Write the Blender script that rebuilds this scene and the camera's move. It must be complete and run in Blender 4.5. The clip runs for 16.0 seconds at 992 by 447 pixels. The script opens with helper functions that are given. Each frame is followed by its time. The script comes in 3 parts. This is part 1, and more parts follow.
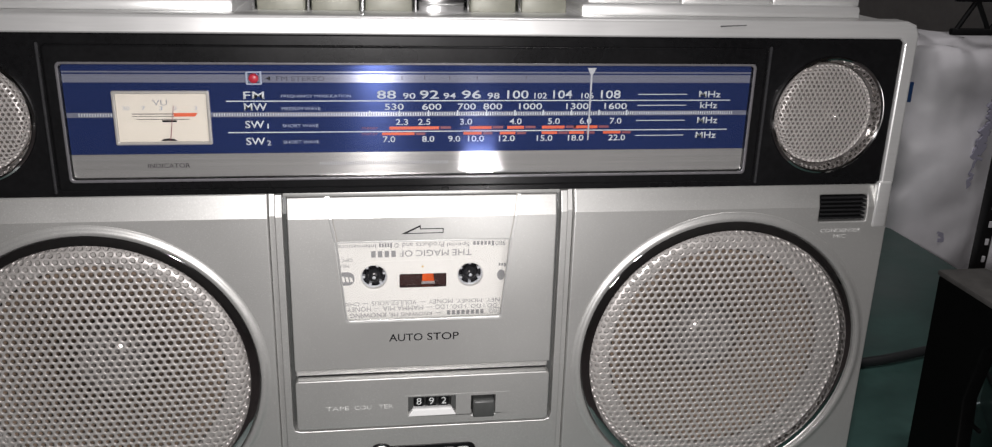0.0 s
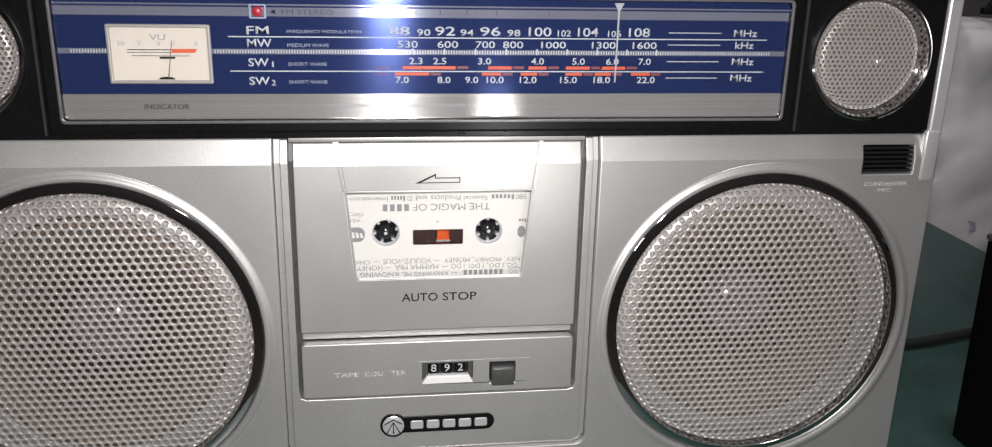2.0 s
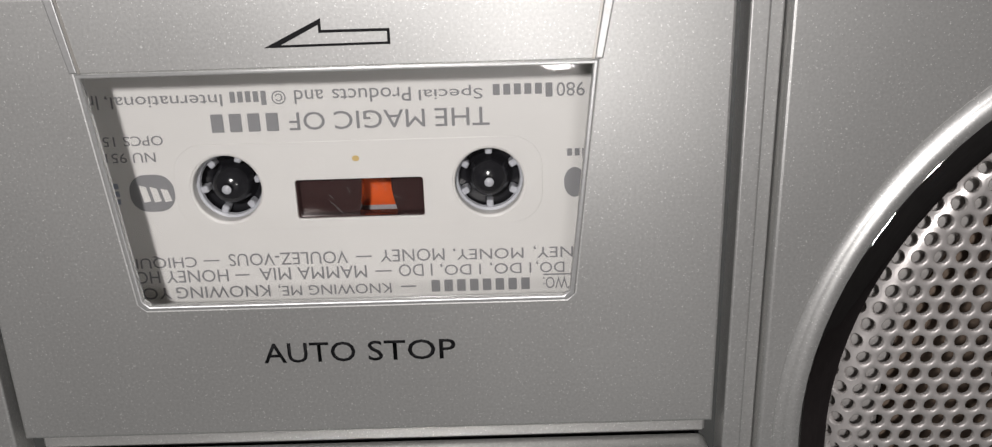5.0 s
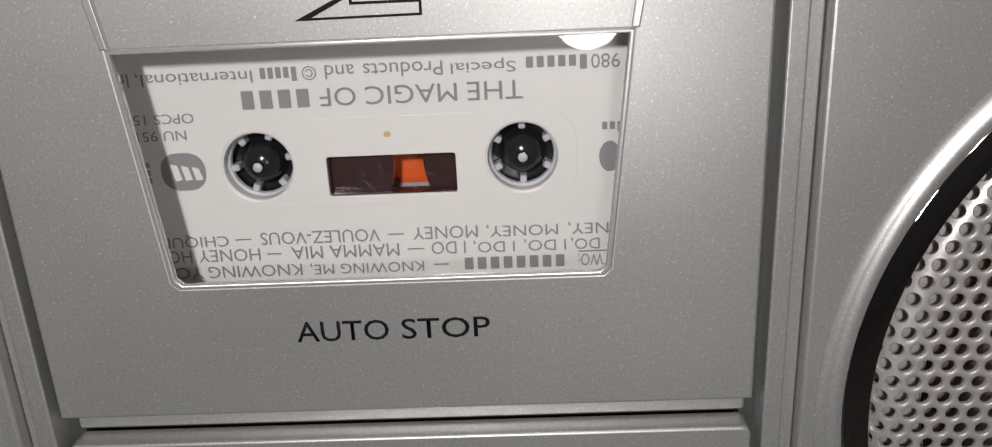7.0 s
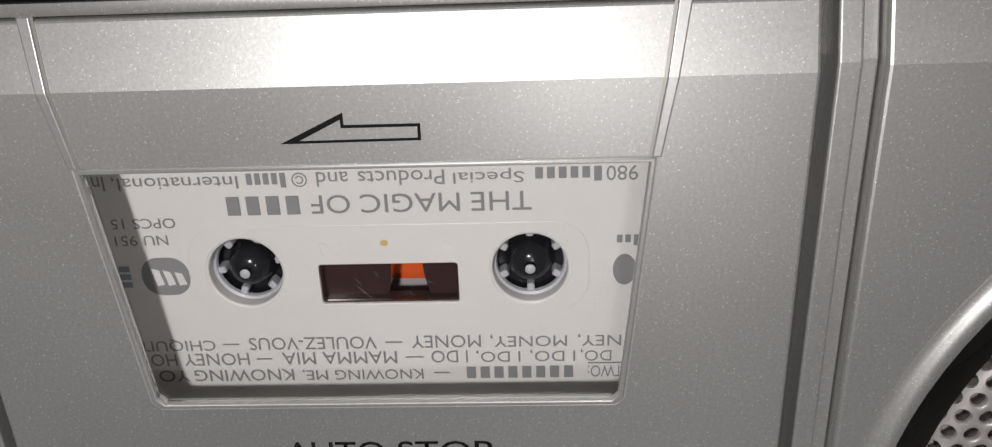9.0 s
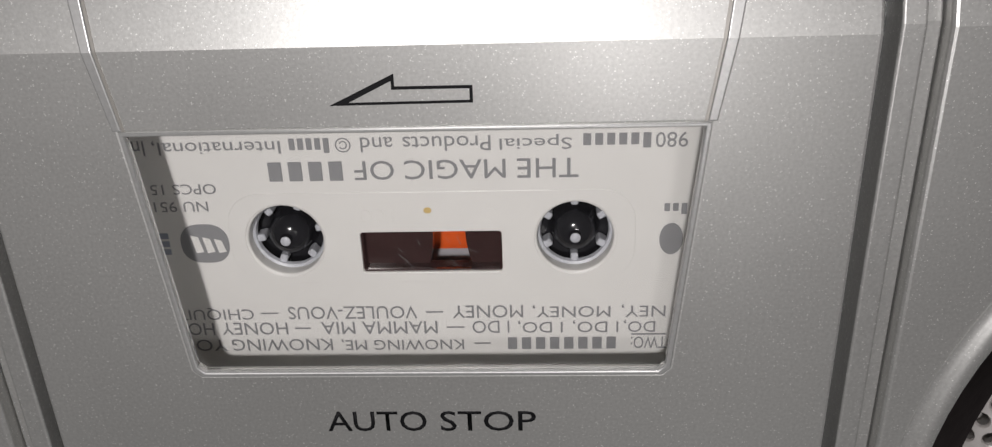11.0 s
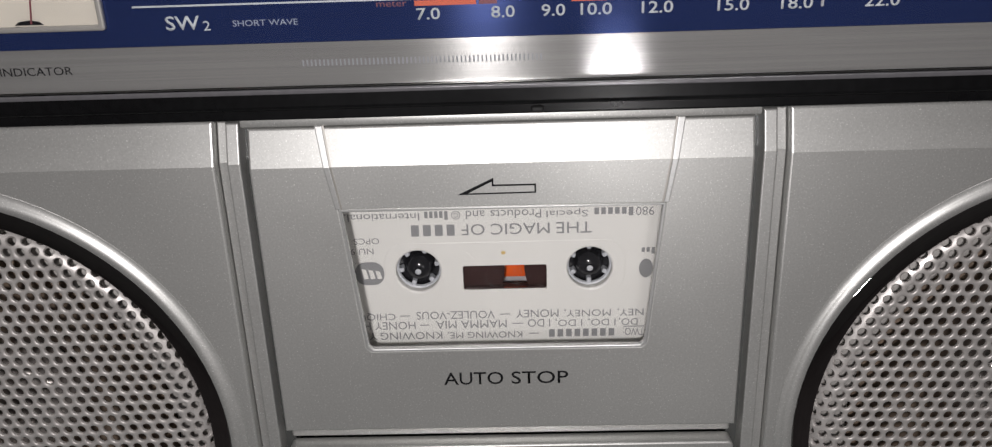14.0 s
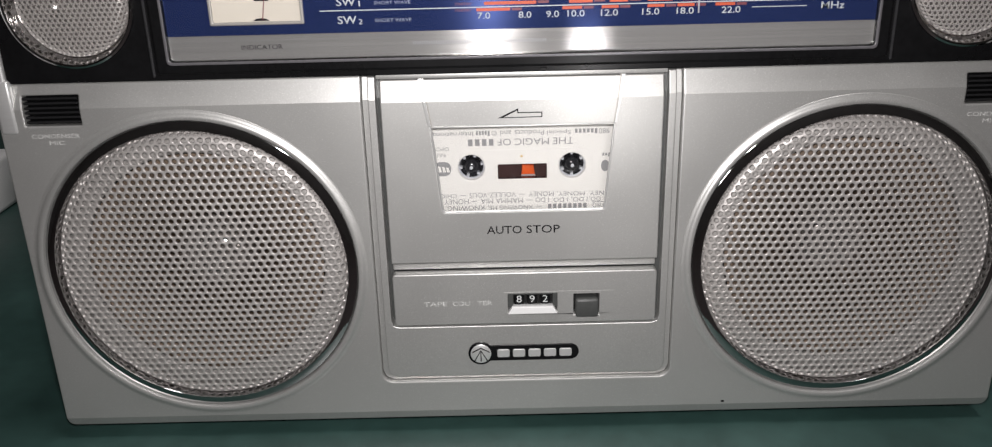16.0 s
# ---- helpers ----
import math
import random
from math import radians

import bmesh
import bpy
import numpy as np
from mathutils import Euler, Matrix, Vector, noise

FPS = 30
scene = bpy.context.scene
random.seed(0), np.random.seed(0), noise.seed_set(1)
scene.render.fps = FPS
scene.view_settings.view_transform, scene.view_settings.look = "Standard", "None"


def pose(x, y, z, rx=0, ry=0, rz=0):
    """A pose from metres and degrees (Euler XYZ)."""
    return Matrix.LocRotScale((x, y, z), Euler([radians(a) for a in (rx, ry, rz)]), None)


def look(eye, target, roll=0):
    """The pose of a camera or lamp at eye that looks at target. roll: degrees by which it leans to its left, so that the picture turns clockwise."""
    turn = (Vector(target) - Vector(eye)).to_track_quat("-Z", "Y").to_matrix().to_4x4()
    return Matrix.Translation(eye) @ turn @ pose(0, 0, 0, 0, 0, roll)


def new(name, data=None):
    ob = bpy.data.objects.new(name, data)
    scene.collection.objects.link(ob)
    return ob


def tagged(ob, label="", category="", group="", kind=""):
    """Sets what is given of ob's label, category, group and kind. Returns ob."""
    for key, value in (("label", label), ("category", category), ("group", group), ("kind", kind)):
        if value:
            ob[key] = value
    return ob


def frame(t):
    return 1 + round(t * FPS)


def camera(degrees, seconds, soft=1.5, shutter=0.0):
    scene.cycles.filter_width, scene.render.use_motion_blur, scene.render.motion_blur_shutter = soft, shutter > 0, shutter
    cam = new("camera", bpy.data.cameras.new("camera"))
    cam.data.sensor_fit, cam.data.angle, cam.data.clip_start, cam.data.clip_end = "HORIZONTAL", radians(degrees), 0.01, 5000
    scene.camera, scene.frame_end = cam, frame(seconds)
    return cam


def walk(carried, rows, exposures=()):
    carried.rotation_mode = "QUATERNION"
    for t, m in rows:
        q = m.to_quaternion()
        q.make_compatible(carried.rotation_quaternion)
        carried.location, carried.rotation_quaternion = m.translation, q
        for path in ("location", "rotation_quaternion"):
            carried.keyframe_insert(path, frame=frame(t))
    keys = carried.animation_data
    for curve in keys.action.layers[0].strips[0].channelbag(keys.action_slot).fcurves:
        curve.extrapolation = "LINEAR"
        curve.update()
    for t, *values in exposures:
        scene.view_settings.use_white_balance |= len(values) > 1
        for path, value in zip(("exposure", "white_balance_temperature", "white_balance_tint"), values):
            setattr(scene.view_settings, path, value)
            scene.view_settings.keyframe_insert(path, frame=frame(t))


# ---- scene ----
cam = camera(57.7, 16.0, soft=1.2)
PATH = [
    (0, (-0.02324, -0.35453, 0.27314), (0.03290, 0.01931, 0.14241), 1.572),
    (0.5, (-0.04892, -0.38429, 0.25245), (0.01081, -0.00545, 0.13882), -1.129),
    (1, (-0.05300, -0.39369, 0.25685), (0.00996, -0.01483, 0.14505), -0.858),
    (1.5, (-0.05204, -0.40152, 0.26049), (0.00935, -0.02448, 0.14184), 0.733),
    (2, (-0.02395, -0.33886, 0.23817), (0.02759, 0.03851, 0.11596), 1.244),
    (2.5, (0.02115, -0.24548, 0.19491), (0.05829, 0.13258, 0.06964), -0.063),
    (3, (0.03223, -0.17347, 0.17686), (0.06024, 0.20373, 0.04674), -0.468),
    (3.5, (0.03180, -0.14682, 0.16696), (0.04742, 0.22932, 0.03178), -0.851),
    (4, (0.02668, -0.13387, 0.16552), (0.03436, 0.24278, 0.03107), -1.272),
    (6.5, (0.02121, -0.12482, 0.16129), (0.01058, 0.25030, 0.02280), -2.384),
    (7, (0.02101, -0.12531, 0.16120), (0.00776, 0.24946, 0.02202), -2.808),
    (7.5, (0.02142, -0.12517, 0.15935), (0.00565, 0.24956, 0.02033), -3.140),
    (8, (0.02331, -0.12224, 0.16550), (0.00681, 0.24899, 0.01746), -3.141),
    (8.5, (0.02478, -0.10807, 0.17356), (0.00671, 0.25759, 0.01241), -2.858),
    (9, (0.02210, -0.10562, 0.18174), (0.00365, 0.25841, 0.01698), -2.330),
    (11.5, (0.01566, -0.10526, 0.17808), (-0.00348, 0.25632, 0.00811), -2.035),
    (12, (0.01612, -0.10698, 0.17804), (-0.00272, 0.25505, 0.00901), -2.002),
    (12.5, (0.01078, -0.11727, 0.18347), (-0.00688, 0.24572, 0.01635), -2.057),
    (13, (0.00802, -0.13242, 0.18964), (-0.01064, 0.23084, 0.02322), -2.195),
    (13.5, (0.00617, -0.16715, 0.20694), (-0.00943, 0.20190, 0.05346), -2.040),
    (14, (0.00476, -0.18964, 0.21442), (-0.00720, 0.18141, 0.06551), -2.027),
    (14.5, (-0.00453, -0.23380, 0.21142), (-0.01394, 0.13823, 0.06478), -1.894),
    (15, (-0.01562, -0.29030, 0.22331), (-0.02311, 0.08205, 0.07736), -1.828),
    (15.5, (-0.01875, -0.32460, 0.23373), (-0.02870, 0.04733, 0.08686), -1.823),
    (16, (-0.00991, -0.34782, 0.23642), (-0.01166, 0.02479, 0.09097), -1.465),
]
EXPOSURES = [(0, 0.16), (1.5, 0.19), (2, 0.31), (3, 0.16), (3.5, -0.08), (4, -0.24), (6.5, -0.37), (7.5, -0.39), (9, -0.48), (11.5, -0.46), (12.5, -0.66), (13.5, -0.56), (14.5, -0.26), (15, -0.16), (15.5, 0.1), (16, 0.14)]
walk(cam, [(t, look(eye, target, roll)) for t, eye, target, roll in PATH], EXPOSURES)


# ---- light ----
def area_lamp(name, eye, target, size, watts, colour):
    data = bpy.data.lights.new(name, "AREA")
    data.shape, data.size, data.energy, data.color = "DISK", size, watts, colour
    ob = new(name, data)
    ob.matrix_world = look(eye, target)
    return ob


# Added fixed lamp, standing in for the flash that moves with the camera.
area_lamp("fixed_flash_far", (-0.015, -0.33, 0.252), (0.0, 0.0, 0.11), 0.025, 1.28, (0.985, 0.95, 0.95))
# Added fill near the door; lightens the shadow inside the cassette window.
area_lamp("close_fill_lamp", (0.040, -0.128, 0.128), (0.020, 0.0, 0.14), 0.020, 0.040, (0.985, 0.95, 0.95))
# Unseen overhead lamp, added for general ambient light.
area_lamp("ambient_fill_lamp", (0.3, -0.2, 2.30), (0.3, -0.2, 0.0), 0.5, 15.0, (1.0, 0.96, 0.96))
world = bpy.data.worlds.new("room_air")
world.use_nodes = True
world.node_tree.nodes["Background"].inputs[0].default_value = (0.02, 0.02, 0.02, 1)
scene.world = world


# ---- materials ----
def material(name, colour, rough=0.5, metal=0.0, grain=0.0, scale=(400, 400, 400), bump=0.0, rough_var=0.0, stain=0.0, spec=0.5, sparkle=0.0):
    m = bpy.data.materials.new(name)
    m.use_nodes = True
    t = m.node_tree
    b = t.nodes["Principled BSDF"]
    b.inputs["Base Color"].default_value = (*colour, 1)
    b.inputs["Roughness"].default_value = rough
    b.inputs["Metallic"].default_value = metal
    b.inputs["Specular IOR Level"].default_value = spec
    co = t.nodes.new("ShaderNodeTexCoord")
    mp = t.nodes.new("ShaderNodeMapping")
    mp.inputs["Scale"].default_value = scale
    t.links.new(co.outputs["Object"], mp.inputs["Vector"])
    n1 = t.nodes.new("ShaderNodeTexNoise")
    n1.inputs["Scale"].default_value, n1.inputs["Detail"].default_value = 1.0, 3.0
    t.links.new(mp.outputs["Vector"], n1.inputs["Vector"])
    n2 = t.nodes.new("ShaderNodeTexNoise")
    n2.inputs["Scale"].default_value, n2.inputs["Detail"].default_value = 14.0, 5.0
    t.links.new(co.outputs["Object"], n2.inputs["Vector"])

    def ramp(src, lo, hi):
        r = t.nodes.new("ShaderNodeMapRange")
        r.inputs["From Min"].default_value, r.inputs["From Max"].default_value = 0.3, 0.7
        r.inputs["To Min"].default_value, r.inputs["To Max"].default_value = lo, hi
        t.links.new(src, r.inputs["Value"])
        return r.outputs["Result"]

    if grain or stain or sparkle:
        mul = t.nodes.new("ShaderNodeMath")
        mul.operation = "MULTIPLY"
        t.links.new(ramp(n1.outputs["Fac"], 1 - grain, 1 + grain), mul.inputs[0])
        t.links.new(ramp(n2.outputs["Fac"], 1 - stain, 1 + stain), mul.inputs[1])
        value = mul.outputs[0]
        if sparkle:
            v = t.nodes.new("ShaderNodeTexVoronoi")
            v.inputs["Scale"].default_value = 6400.0
            t.links.new(co.outputs["Object"], v.inputs["Vector"])
            sep = t.nodes.new("ShaderNodeSeparateColor")
            t.links.new(v.outputs["Color"], sep.inputs[0])
            r = t.nodes.new("ShaderNodeMapRange")
            r.inputs["From Min"].default_value, r.inputs["From Max"].default_value = 0.965, 1.0
            r.inputs["To Min"].default_value, r.inputs["To Max"].default_value = 0.0, sparkle
            t.links.new(sep.outputs[0], r.inputs["Value"])
            add = t.nodes.new("ShaderNodeMath")
            t.links.new(value, add.inputs[0])
            t.links.new(r.outputs["Result"], add.inputs[1])
            value = add.outputs[0]
        mix = t.nodes.new("ShaderNodeVectorMath")
        mix.operation = "SCALE"
        mix.inputs[0].default_value = colour
        t.links.new(value, mix.inputs["Scale"])
        t.links.new(mix.outputs[0], b.inputs["Base Color"])
    if rough_var:
        t.links.new(ramp(n2.outputs["Fac"], max(0.02, rough - rough_var), rough + rough_var), b.inputs["Roughness"])
    if bump:
        bp = t.nodes.new("ShaderNodeBump")
        bp.inputs["Strength"].default_value, bp.inputs["Distance"].default_value = bump, 0.0002
        t.links.new(n1.outputs["Fac"], bp.inputs["Height"])
        t.links.new(bp.outputs["Normal"], b.inputs["Normal"])
    return m


def glass(name, tint, gloss_rough=0.02, ior=1.45):
    m = bpy.data.materials.new(name)
    m.use_nodes = True
    t = m.node_tree
    t.nodes.remove(t.nodes["Principled BSDF"])
    out = t.nodes["Material Output"]
    tr = t.nodes.new("ShaderNodeBsdfTransparent")
    tr.inputs[0].default_value = (*tint, 1)
    gl = t.nodes.new("ShaderNodeBsdfGlossy")
    gl.inputs["Roughness"].default_value = gloss_rough
    fr = t.nodes.new("ShaderNodeFresnel")
    fr.inputs[0].default_value = ior
    mx = t.nodes.new("ShaderNodeMixShader")
    t.links.new(fr.outputs[0], mx.inputs[0])
    t.links.new(tr.outputs[0], mx.inputs[1])
    t.links.new(gl.outputs[0], mx.inputs[2])
    t.links.new(mx.outputs[0], out.inputs["Surface"])
    return m


def brushed(m, amount=0.8, angle=0.0):
    """Brushing along the width of the dial: highlights smear upright."""
    t = m.node_tree
    b = t.nodes["Principled BSDF"]
    b.inputs["Anisotropic"].default_value = amount
    tan = t.nodes.new("ShaderNodeCombineXYZ")
    tan.inputs[2].default_value = 1.0
    t.links.new(tan.outputs[0], b.inputs["Tangent"])
    b.inputs["Anisotropic Rotation"].default_value = angle
    return m


SILVER = material("silver_paint", (0.505, 0.503, 0.487), 0.42, 0.62, 0.08, (2200, 2200, 2200), 0.05, 0.05, 0.03, sparkle=0.6)
SILVER_PLAIN = material("silver_plastic", (0.56, 0.56, 0.55), 0.36, 0.6, 0.06, (1800, 1800, 1800), 0.03, 0.05, 0.03)
WHITE_TRIM = material("bright_silver_trim", (0.72, 0.72, 0.71), 0.33, 0.55, 0.03, (60, 900, 900), 0.02, 0.06, 0.05)
BLACK = material("black_plastic", (0.006, 0.006, 0.0065), 0.28, 0.0, 0.2, (500, 500, 500), 0.05, 0.08, 0.2, spec=0.2)
BLACK_DEEP = material("matt_black", (0.006, 0.006, 0.006), 0.7, 0.0, 0.2)
CHROME = material("dark_chrome", (0.55, 0.545, 0.545), 0.05, 1.0, 0.05, (200, 200, 200), 0.0, 0.03)
BRIGHT_CHROME = material("chrome", (0.82, 0.82, 0.82), 0.10, 1.0, 0.03, (200, 200, 200), 0.0, 0.04)
GRILLE = material("perforated_aluminium", (0.58, 0.55, 0.53), 0.44, 0.5, 0.05, (700, 700, 700), 0.05, 0.08, 0.05)
DUST_CAP = material("grey_dust_cap", (0.42, 0.39, 0.37), 0.12, 0.7)
BASKET = material("pale_grey_basket", (0.34, 0.325, 0.31), 0.6, 0.2, 0.08, (200, 200, 200))
CONE = material("brown_paper_cone", (0.15, 0.11, 0.08), 0.8, 0.0, 0.25, (300, 300, 300), 0.3, 0.0, 0.15)
BLUE = brushed(material("blue_dial_foil", (0.040, 0.064, 0.200), 0.13, 0.6, 0.06, (12, 900, 2500), 0.03), 0.95, 0.0)
BLUE_PALE = brushed(material("pale_blue_band", (0.38, 0.39, 0.47), 0.14, 0.6, 0.06, (12, 900, 2500), 0.03), 0.95, 0.0)
DIAL_SILVER = brushed(material("brushed_dial_strip", (0.64, 0.62, 0.58), 0.16, 0.7, 0.10, (10, 900, 3500), 0.05), 0.95, 0.0)
PRINT_WHITE = material("white_print", (0.54, 0.56, 0.55), 0.5)
PRINT_GREY = material("grey_print", (0.30, 0.33, 0.40), 0.5)
DIAL_INK = material("dark_blue_ink", (0.03, 0.03, 0.05), 0.5)
PRINT_ORANGE = material("orange_print", (0.62, 0.10, 0.035), 0.5)
PRINT_DARK_ORANGE = material("dim_orange_print", (0.20, 0.05, 0.06), 0.5)
PRINT_BLACK = material("black_print", (0.008, 0.008, 0.009), 0.6, spec=0.15)
PRINT_LABEL = material("grey_label_print", (0.26, 0.26, 0.27), 0.6)
WORN_PRINT = material("worn_pale_print", (0.66, 0.66, 0.64), 0.45, 0.2, 0.35, (700, 700, 700))
METER_RIM = material("pale_bronze_rim", (0.42, 0.40, 0.37), 0.35, 0.4, 0.05, (300, 300, 300))
CREAM = material("meter_card", (0.66, 0.60, 0.50), 0.6, 0.0, 0.03, (200, 200, 200), 0.0, 0.0, 0.04)
POINTER = material("pale_grey_plastic", (0.42, 0.42, 0.42), 0.4)
LED_RED = material("red_lens", (0.36, 0.02, 0.035), 0.35)
CASSETTE_WHITE = material("ivory_cassette_plastic", (0.77, 0.755, 0.735), 0.38, 0.0, 0.015, (300, 300, 300), 0.02, 0.05, 0.02)
REEL_GREY = material("pale_reel_plastic", (0.50, 0.51, 0.55), 0.4)
BROWN_TAPE = material("brown_tape", (0.060, 0.034, 0.034), 0.25, 0.0, 0.1, (300, 300, 300), 0.0, 0.05, 0.2)
SMOKED = glass("smoked_tape_window", (0.96, 0.93, 0.92), 0.03)
ORANGE = material("orange_card", (0.90, 0.13, 0.015), 0.45)
SPINDLE = material("black_spindle_plastic", (0.018, 0.018, 0.021), 0.16)
WHITE = material("white_plastic", (0.80, 0.80, 0.79), 0.4)
SLAT_BLACK = material("glossy_black_slat", (0.016, 0.016, 0.017), 0.2)
WINDOW_RIM = material("clear_grey_rim", (0.16, 0.155, 0.165), 0.25, 0.3, 0.1, (300, 300, 300))
# Lighter than the bezel: the rib's catch-light is put into this grey.
RIB_CATCHLIGHT = material("rib_catchlight_grey", (0.03, 0.03, 0.032), 0.3, 0.0, 0.2, (300, 300, 300))
DARK_GREY = material("dark_grey_button", (0.060, 0.062, 0.060), 0.4, 0.0, 0.08, (400, 400, 400), 0.05)
OLIVE = material("olive_key_plastic", (0.22, 0.22, 0.18), 0.45, 0.1, 0.05, (300, 300, 300), 0.0, 0.05, 0.05)
GLASS = glass("clear_window", (0.97, 0.97, 0.96))
DIAL_GLASS = glass("clear_dial_window", (0.95, 0.96, 0.98), 0.03)


# ---- helpers for meshes; lengths in millimetres, x along the front, z up, y into the set ----
FRONT = Matrix(((0.001, 0, 0, 0), (0, 0, -0.001, 0), (0, 0.001, 0, 0), (0, 0, 0, 1)))


def part(name, data, mat, parent=None, label=""):
    if isinstance(data, bmesh.types.BMesh):
        mesh = bpy.data.meshes.new(name)
        data.to_mesh(mesh)
        data.free()
    else:
        mesh = data
        mesh.name = name
    mesh.materials.clear()
    mesh.materials.append(mat)
    ob = new(name, mesh)
    ob.parent = parent
    return tagged(ob, label)


def thing(name, label, category, place=(0, 0, 0), group=""):
    ob = new(name)
    ob.empty_display_size = 0.02
    ob.location = place
    return tagged(ob, label, category, group)


def smooth(mesh, degrees=40):
    mesh.polygons.foreach_set("use_smooth", [True] * len(mesh.polygons))
    mesh.set_sharp_from_angle(angle=radians(degrees))
    return mesh


def circle(cx, cz, r, n=64, rz=None):
    return [(cx + r * math.cos(2 * math.pi * k / n), cz + (rz or r) * math.sin(2 * math.pi * k / n)) for k in range(n)]


def rounded(x0, z0, x1, z1, r=1.0, n=5):
    out = []
    for cx, cz, a in ((x1 - r, z1 - r, 0), (x0 + r, z1 - r, 90), (x0 + r, z0 + r, 180), (x1 - r, z0 + r, 270)):
        out += [(cx + r * math.cos(radians(a + 90 * k / n)), cz + r * math.sin(radians(a + 90 * k / n))) for k in range(n + 1)]
    return out


def plate(loops, front, back, bevel=0.0, steps=2):
    """A flat sheet with holes, from y = front to y = back, its edges rounded by bevel."""
    data = bpy.data.curves.new("sheet", "CURVE")
    data.dimensions, data.fill_mode = "2D", "BOTH"
    for loop in loops:
        s = data.splines.new("POLY")
        s.points.add(len(loop) - 1)
        s.points.foreach_set("co", [v for x, z in loop for v in (x, z, 0, 1)])
        s.use_cyclic_u = True
    data.extrude = max((back - front) / 2 - bevel, 0.001)
    data.bevel_depth, data.bevel_resolution, data.offset = bevel, steps, -bevel
    ob = bpy.data.objects.new("sheet", data)
    mesh = bpy.data.meshes.new_from_object(ob)
    bpy.data.objects.remove(ob)
    bpy.data.curves.remove(data)
    mesh.transform(Matrix.Translation((0, (front + back) / 2000, 0)) @ FRONT)
    return smooth(mesh, 35)


def lettering(s, x0, x1, z0, z1, y, turned=False, deep=0.08, bold=0.0):
    """Words that fill the box x0..x1, z0..z1 on the plane y; turned: upside down."""
    data = bpy.data.curves.new("words", "FONT")
    data.body, data.offset = s, bold
    data.resolution_u = 3
    ob = bpy.data.objects.new("words", data)
    mesh = bpy.data.meshes.new_from_object(ob)
    bpy.data.objects.remove(ob)
    bpy.data.curves.remove(data)
    co = np.empty(len(mesh.vertices) * 3)
    mesh.vertices.foreach_get("co", co)
    co = co.reshape(-1, 3)
    lo, hi = co.min(0), co.max(0)
    u, v = (co[:, 0] - lo[0]) / (hi[0] - lo[0]), (co[:, 1] - lo[1]) / (hi[1] - lo[1])
    if turned:
        u, v = 1 - u, 1 - v
    flat = np.stack([x0 + u * (x1 - x0), np.full(len(u), y), z0 + v * (z1 - z0)], 1) / 1000
    mesh.vertices.foreach_set("co", flat.ravel())
    bm = bmesh.new()
    bm.from_mesh(mesh)
    bmesh.ops.recalc_face_normals(bm, faces=bm.faces)
    geom = bmesh.ops.extrude_face_region(bm, geom=bm.faces[:])
    bmesh.ops.translate(bm, verts=[g for g in geom["geom"] if isinstance(g, bmesh.types.BMVert)], vec=(0, -deep / 1000, 0))
    bm.to_mesh(mesh)
    bm.free()
    mesh.update()
    return mesh


def bent(mesh, z0, slope, below=False):
    """Lean the part of a sheet above (or below) z0 back by slope."""
    bm = bmesh.new()
    bm.from_mesh(mesh)
    bmesh.ops.bisect_plane(bm, geom=bm.verts[:] + bm.edges[:] + bm.faces[:], plane_co=(0, 0, z0 / 1000), plane_no=(0, 0, 1))
    for v in bm.verts:
        d = v.co.z - z0 / 1000
        if (d < 0) == below and d:
            v.co.y += abs(d) * slope
    bm.to_mesh(mesh)
    bm.free()
    return smooth(mesh, 14)


def bars(boxes, front, back):
    """Many small upright boxes x0, z0, x1, z1 in one mesh."""
    verts, faces = [], []
    for x0, z0, x1, z1 in boxes:
        k = len(verts)
        verts += [(x / 1000, y / 1000, z / 1000) for y in (front, back) for x, z in ((x0, z0), (x1, z0), (x1, z1), (x0, z1))]
        faces += [(k, k + 1, k + 2, k + 3), (k + 7, k + 6, k + 5, k + 4)] + [(k + a, k + 4 + a, k + 4 + (a + 1) % 4, k + (a + 1) % 4) for a in range(4)]
    mesh = bpy.data.meshes.new("bars")
    mesh.from_pydata(verts, [], faces)
    return mesh


def box(x0, x1, y0, y1, z0, z1, bevel=0.8, segments=2):
    bm = bmesh.new()
    bmesh.ops.create_cube(bm, size=1, matrix=Matrix.LocRotScale(((x0 + x1) / 2000, (y0 + y1) / 2000, (z0 + z1) / 2000), None, ((x1 - x0) / 1000, (y1 - y0) / 1000, (z1 - z0) / 1000)))
    if bevel:
        bmesh.ops.bevel(bm, geom=bm.edges[:], offset=bevel / 1000, segments=segments, affect="EDGES", profile=0.5)
    mesh = bpy.data.meshes.new("box")
    bm.to_mesh(mesh)
    bm.free()
    return smooth(mesh, 35)


def turned(profile, cx, cz, n=72):
    """A ring or dome about the axis x = cx, z = cz; profile: radius and y."""
    verts, faces = [], []
    for r, y in profile:
        for k in range(n):
            a = 2 * math.pi * k / n
            verts.append(((cx + r * math.cos(a)) / 1000, y / 1000, (cz + r * math.sin(a)) / 1000))
    for j in range(len(profile) - 1):
        for k in range(n):
            a, b = j * n + k, j * n + (k + 1) % n
            faces.append((a, b, b + n, a + n))
    if profile[-1][0] < 0.5:
        faces.append(tuple((len(profile) - 1) * n + k for k in range(n)))
    mesh = bpy.data.meshes.new("turned")
    mesh.from_pydata(verts, [], faces)
    mesh.validate()
    bm = bmesh.new()
    bm.from_mesh(mesh)
    bmesh.ops.recalc_face_normals(bm, faces=bm.faces)
    bm.to_mesh(mesh)
    bm.free()
    return smooth(mesh, 35)


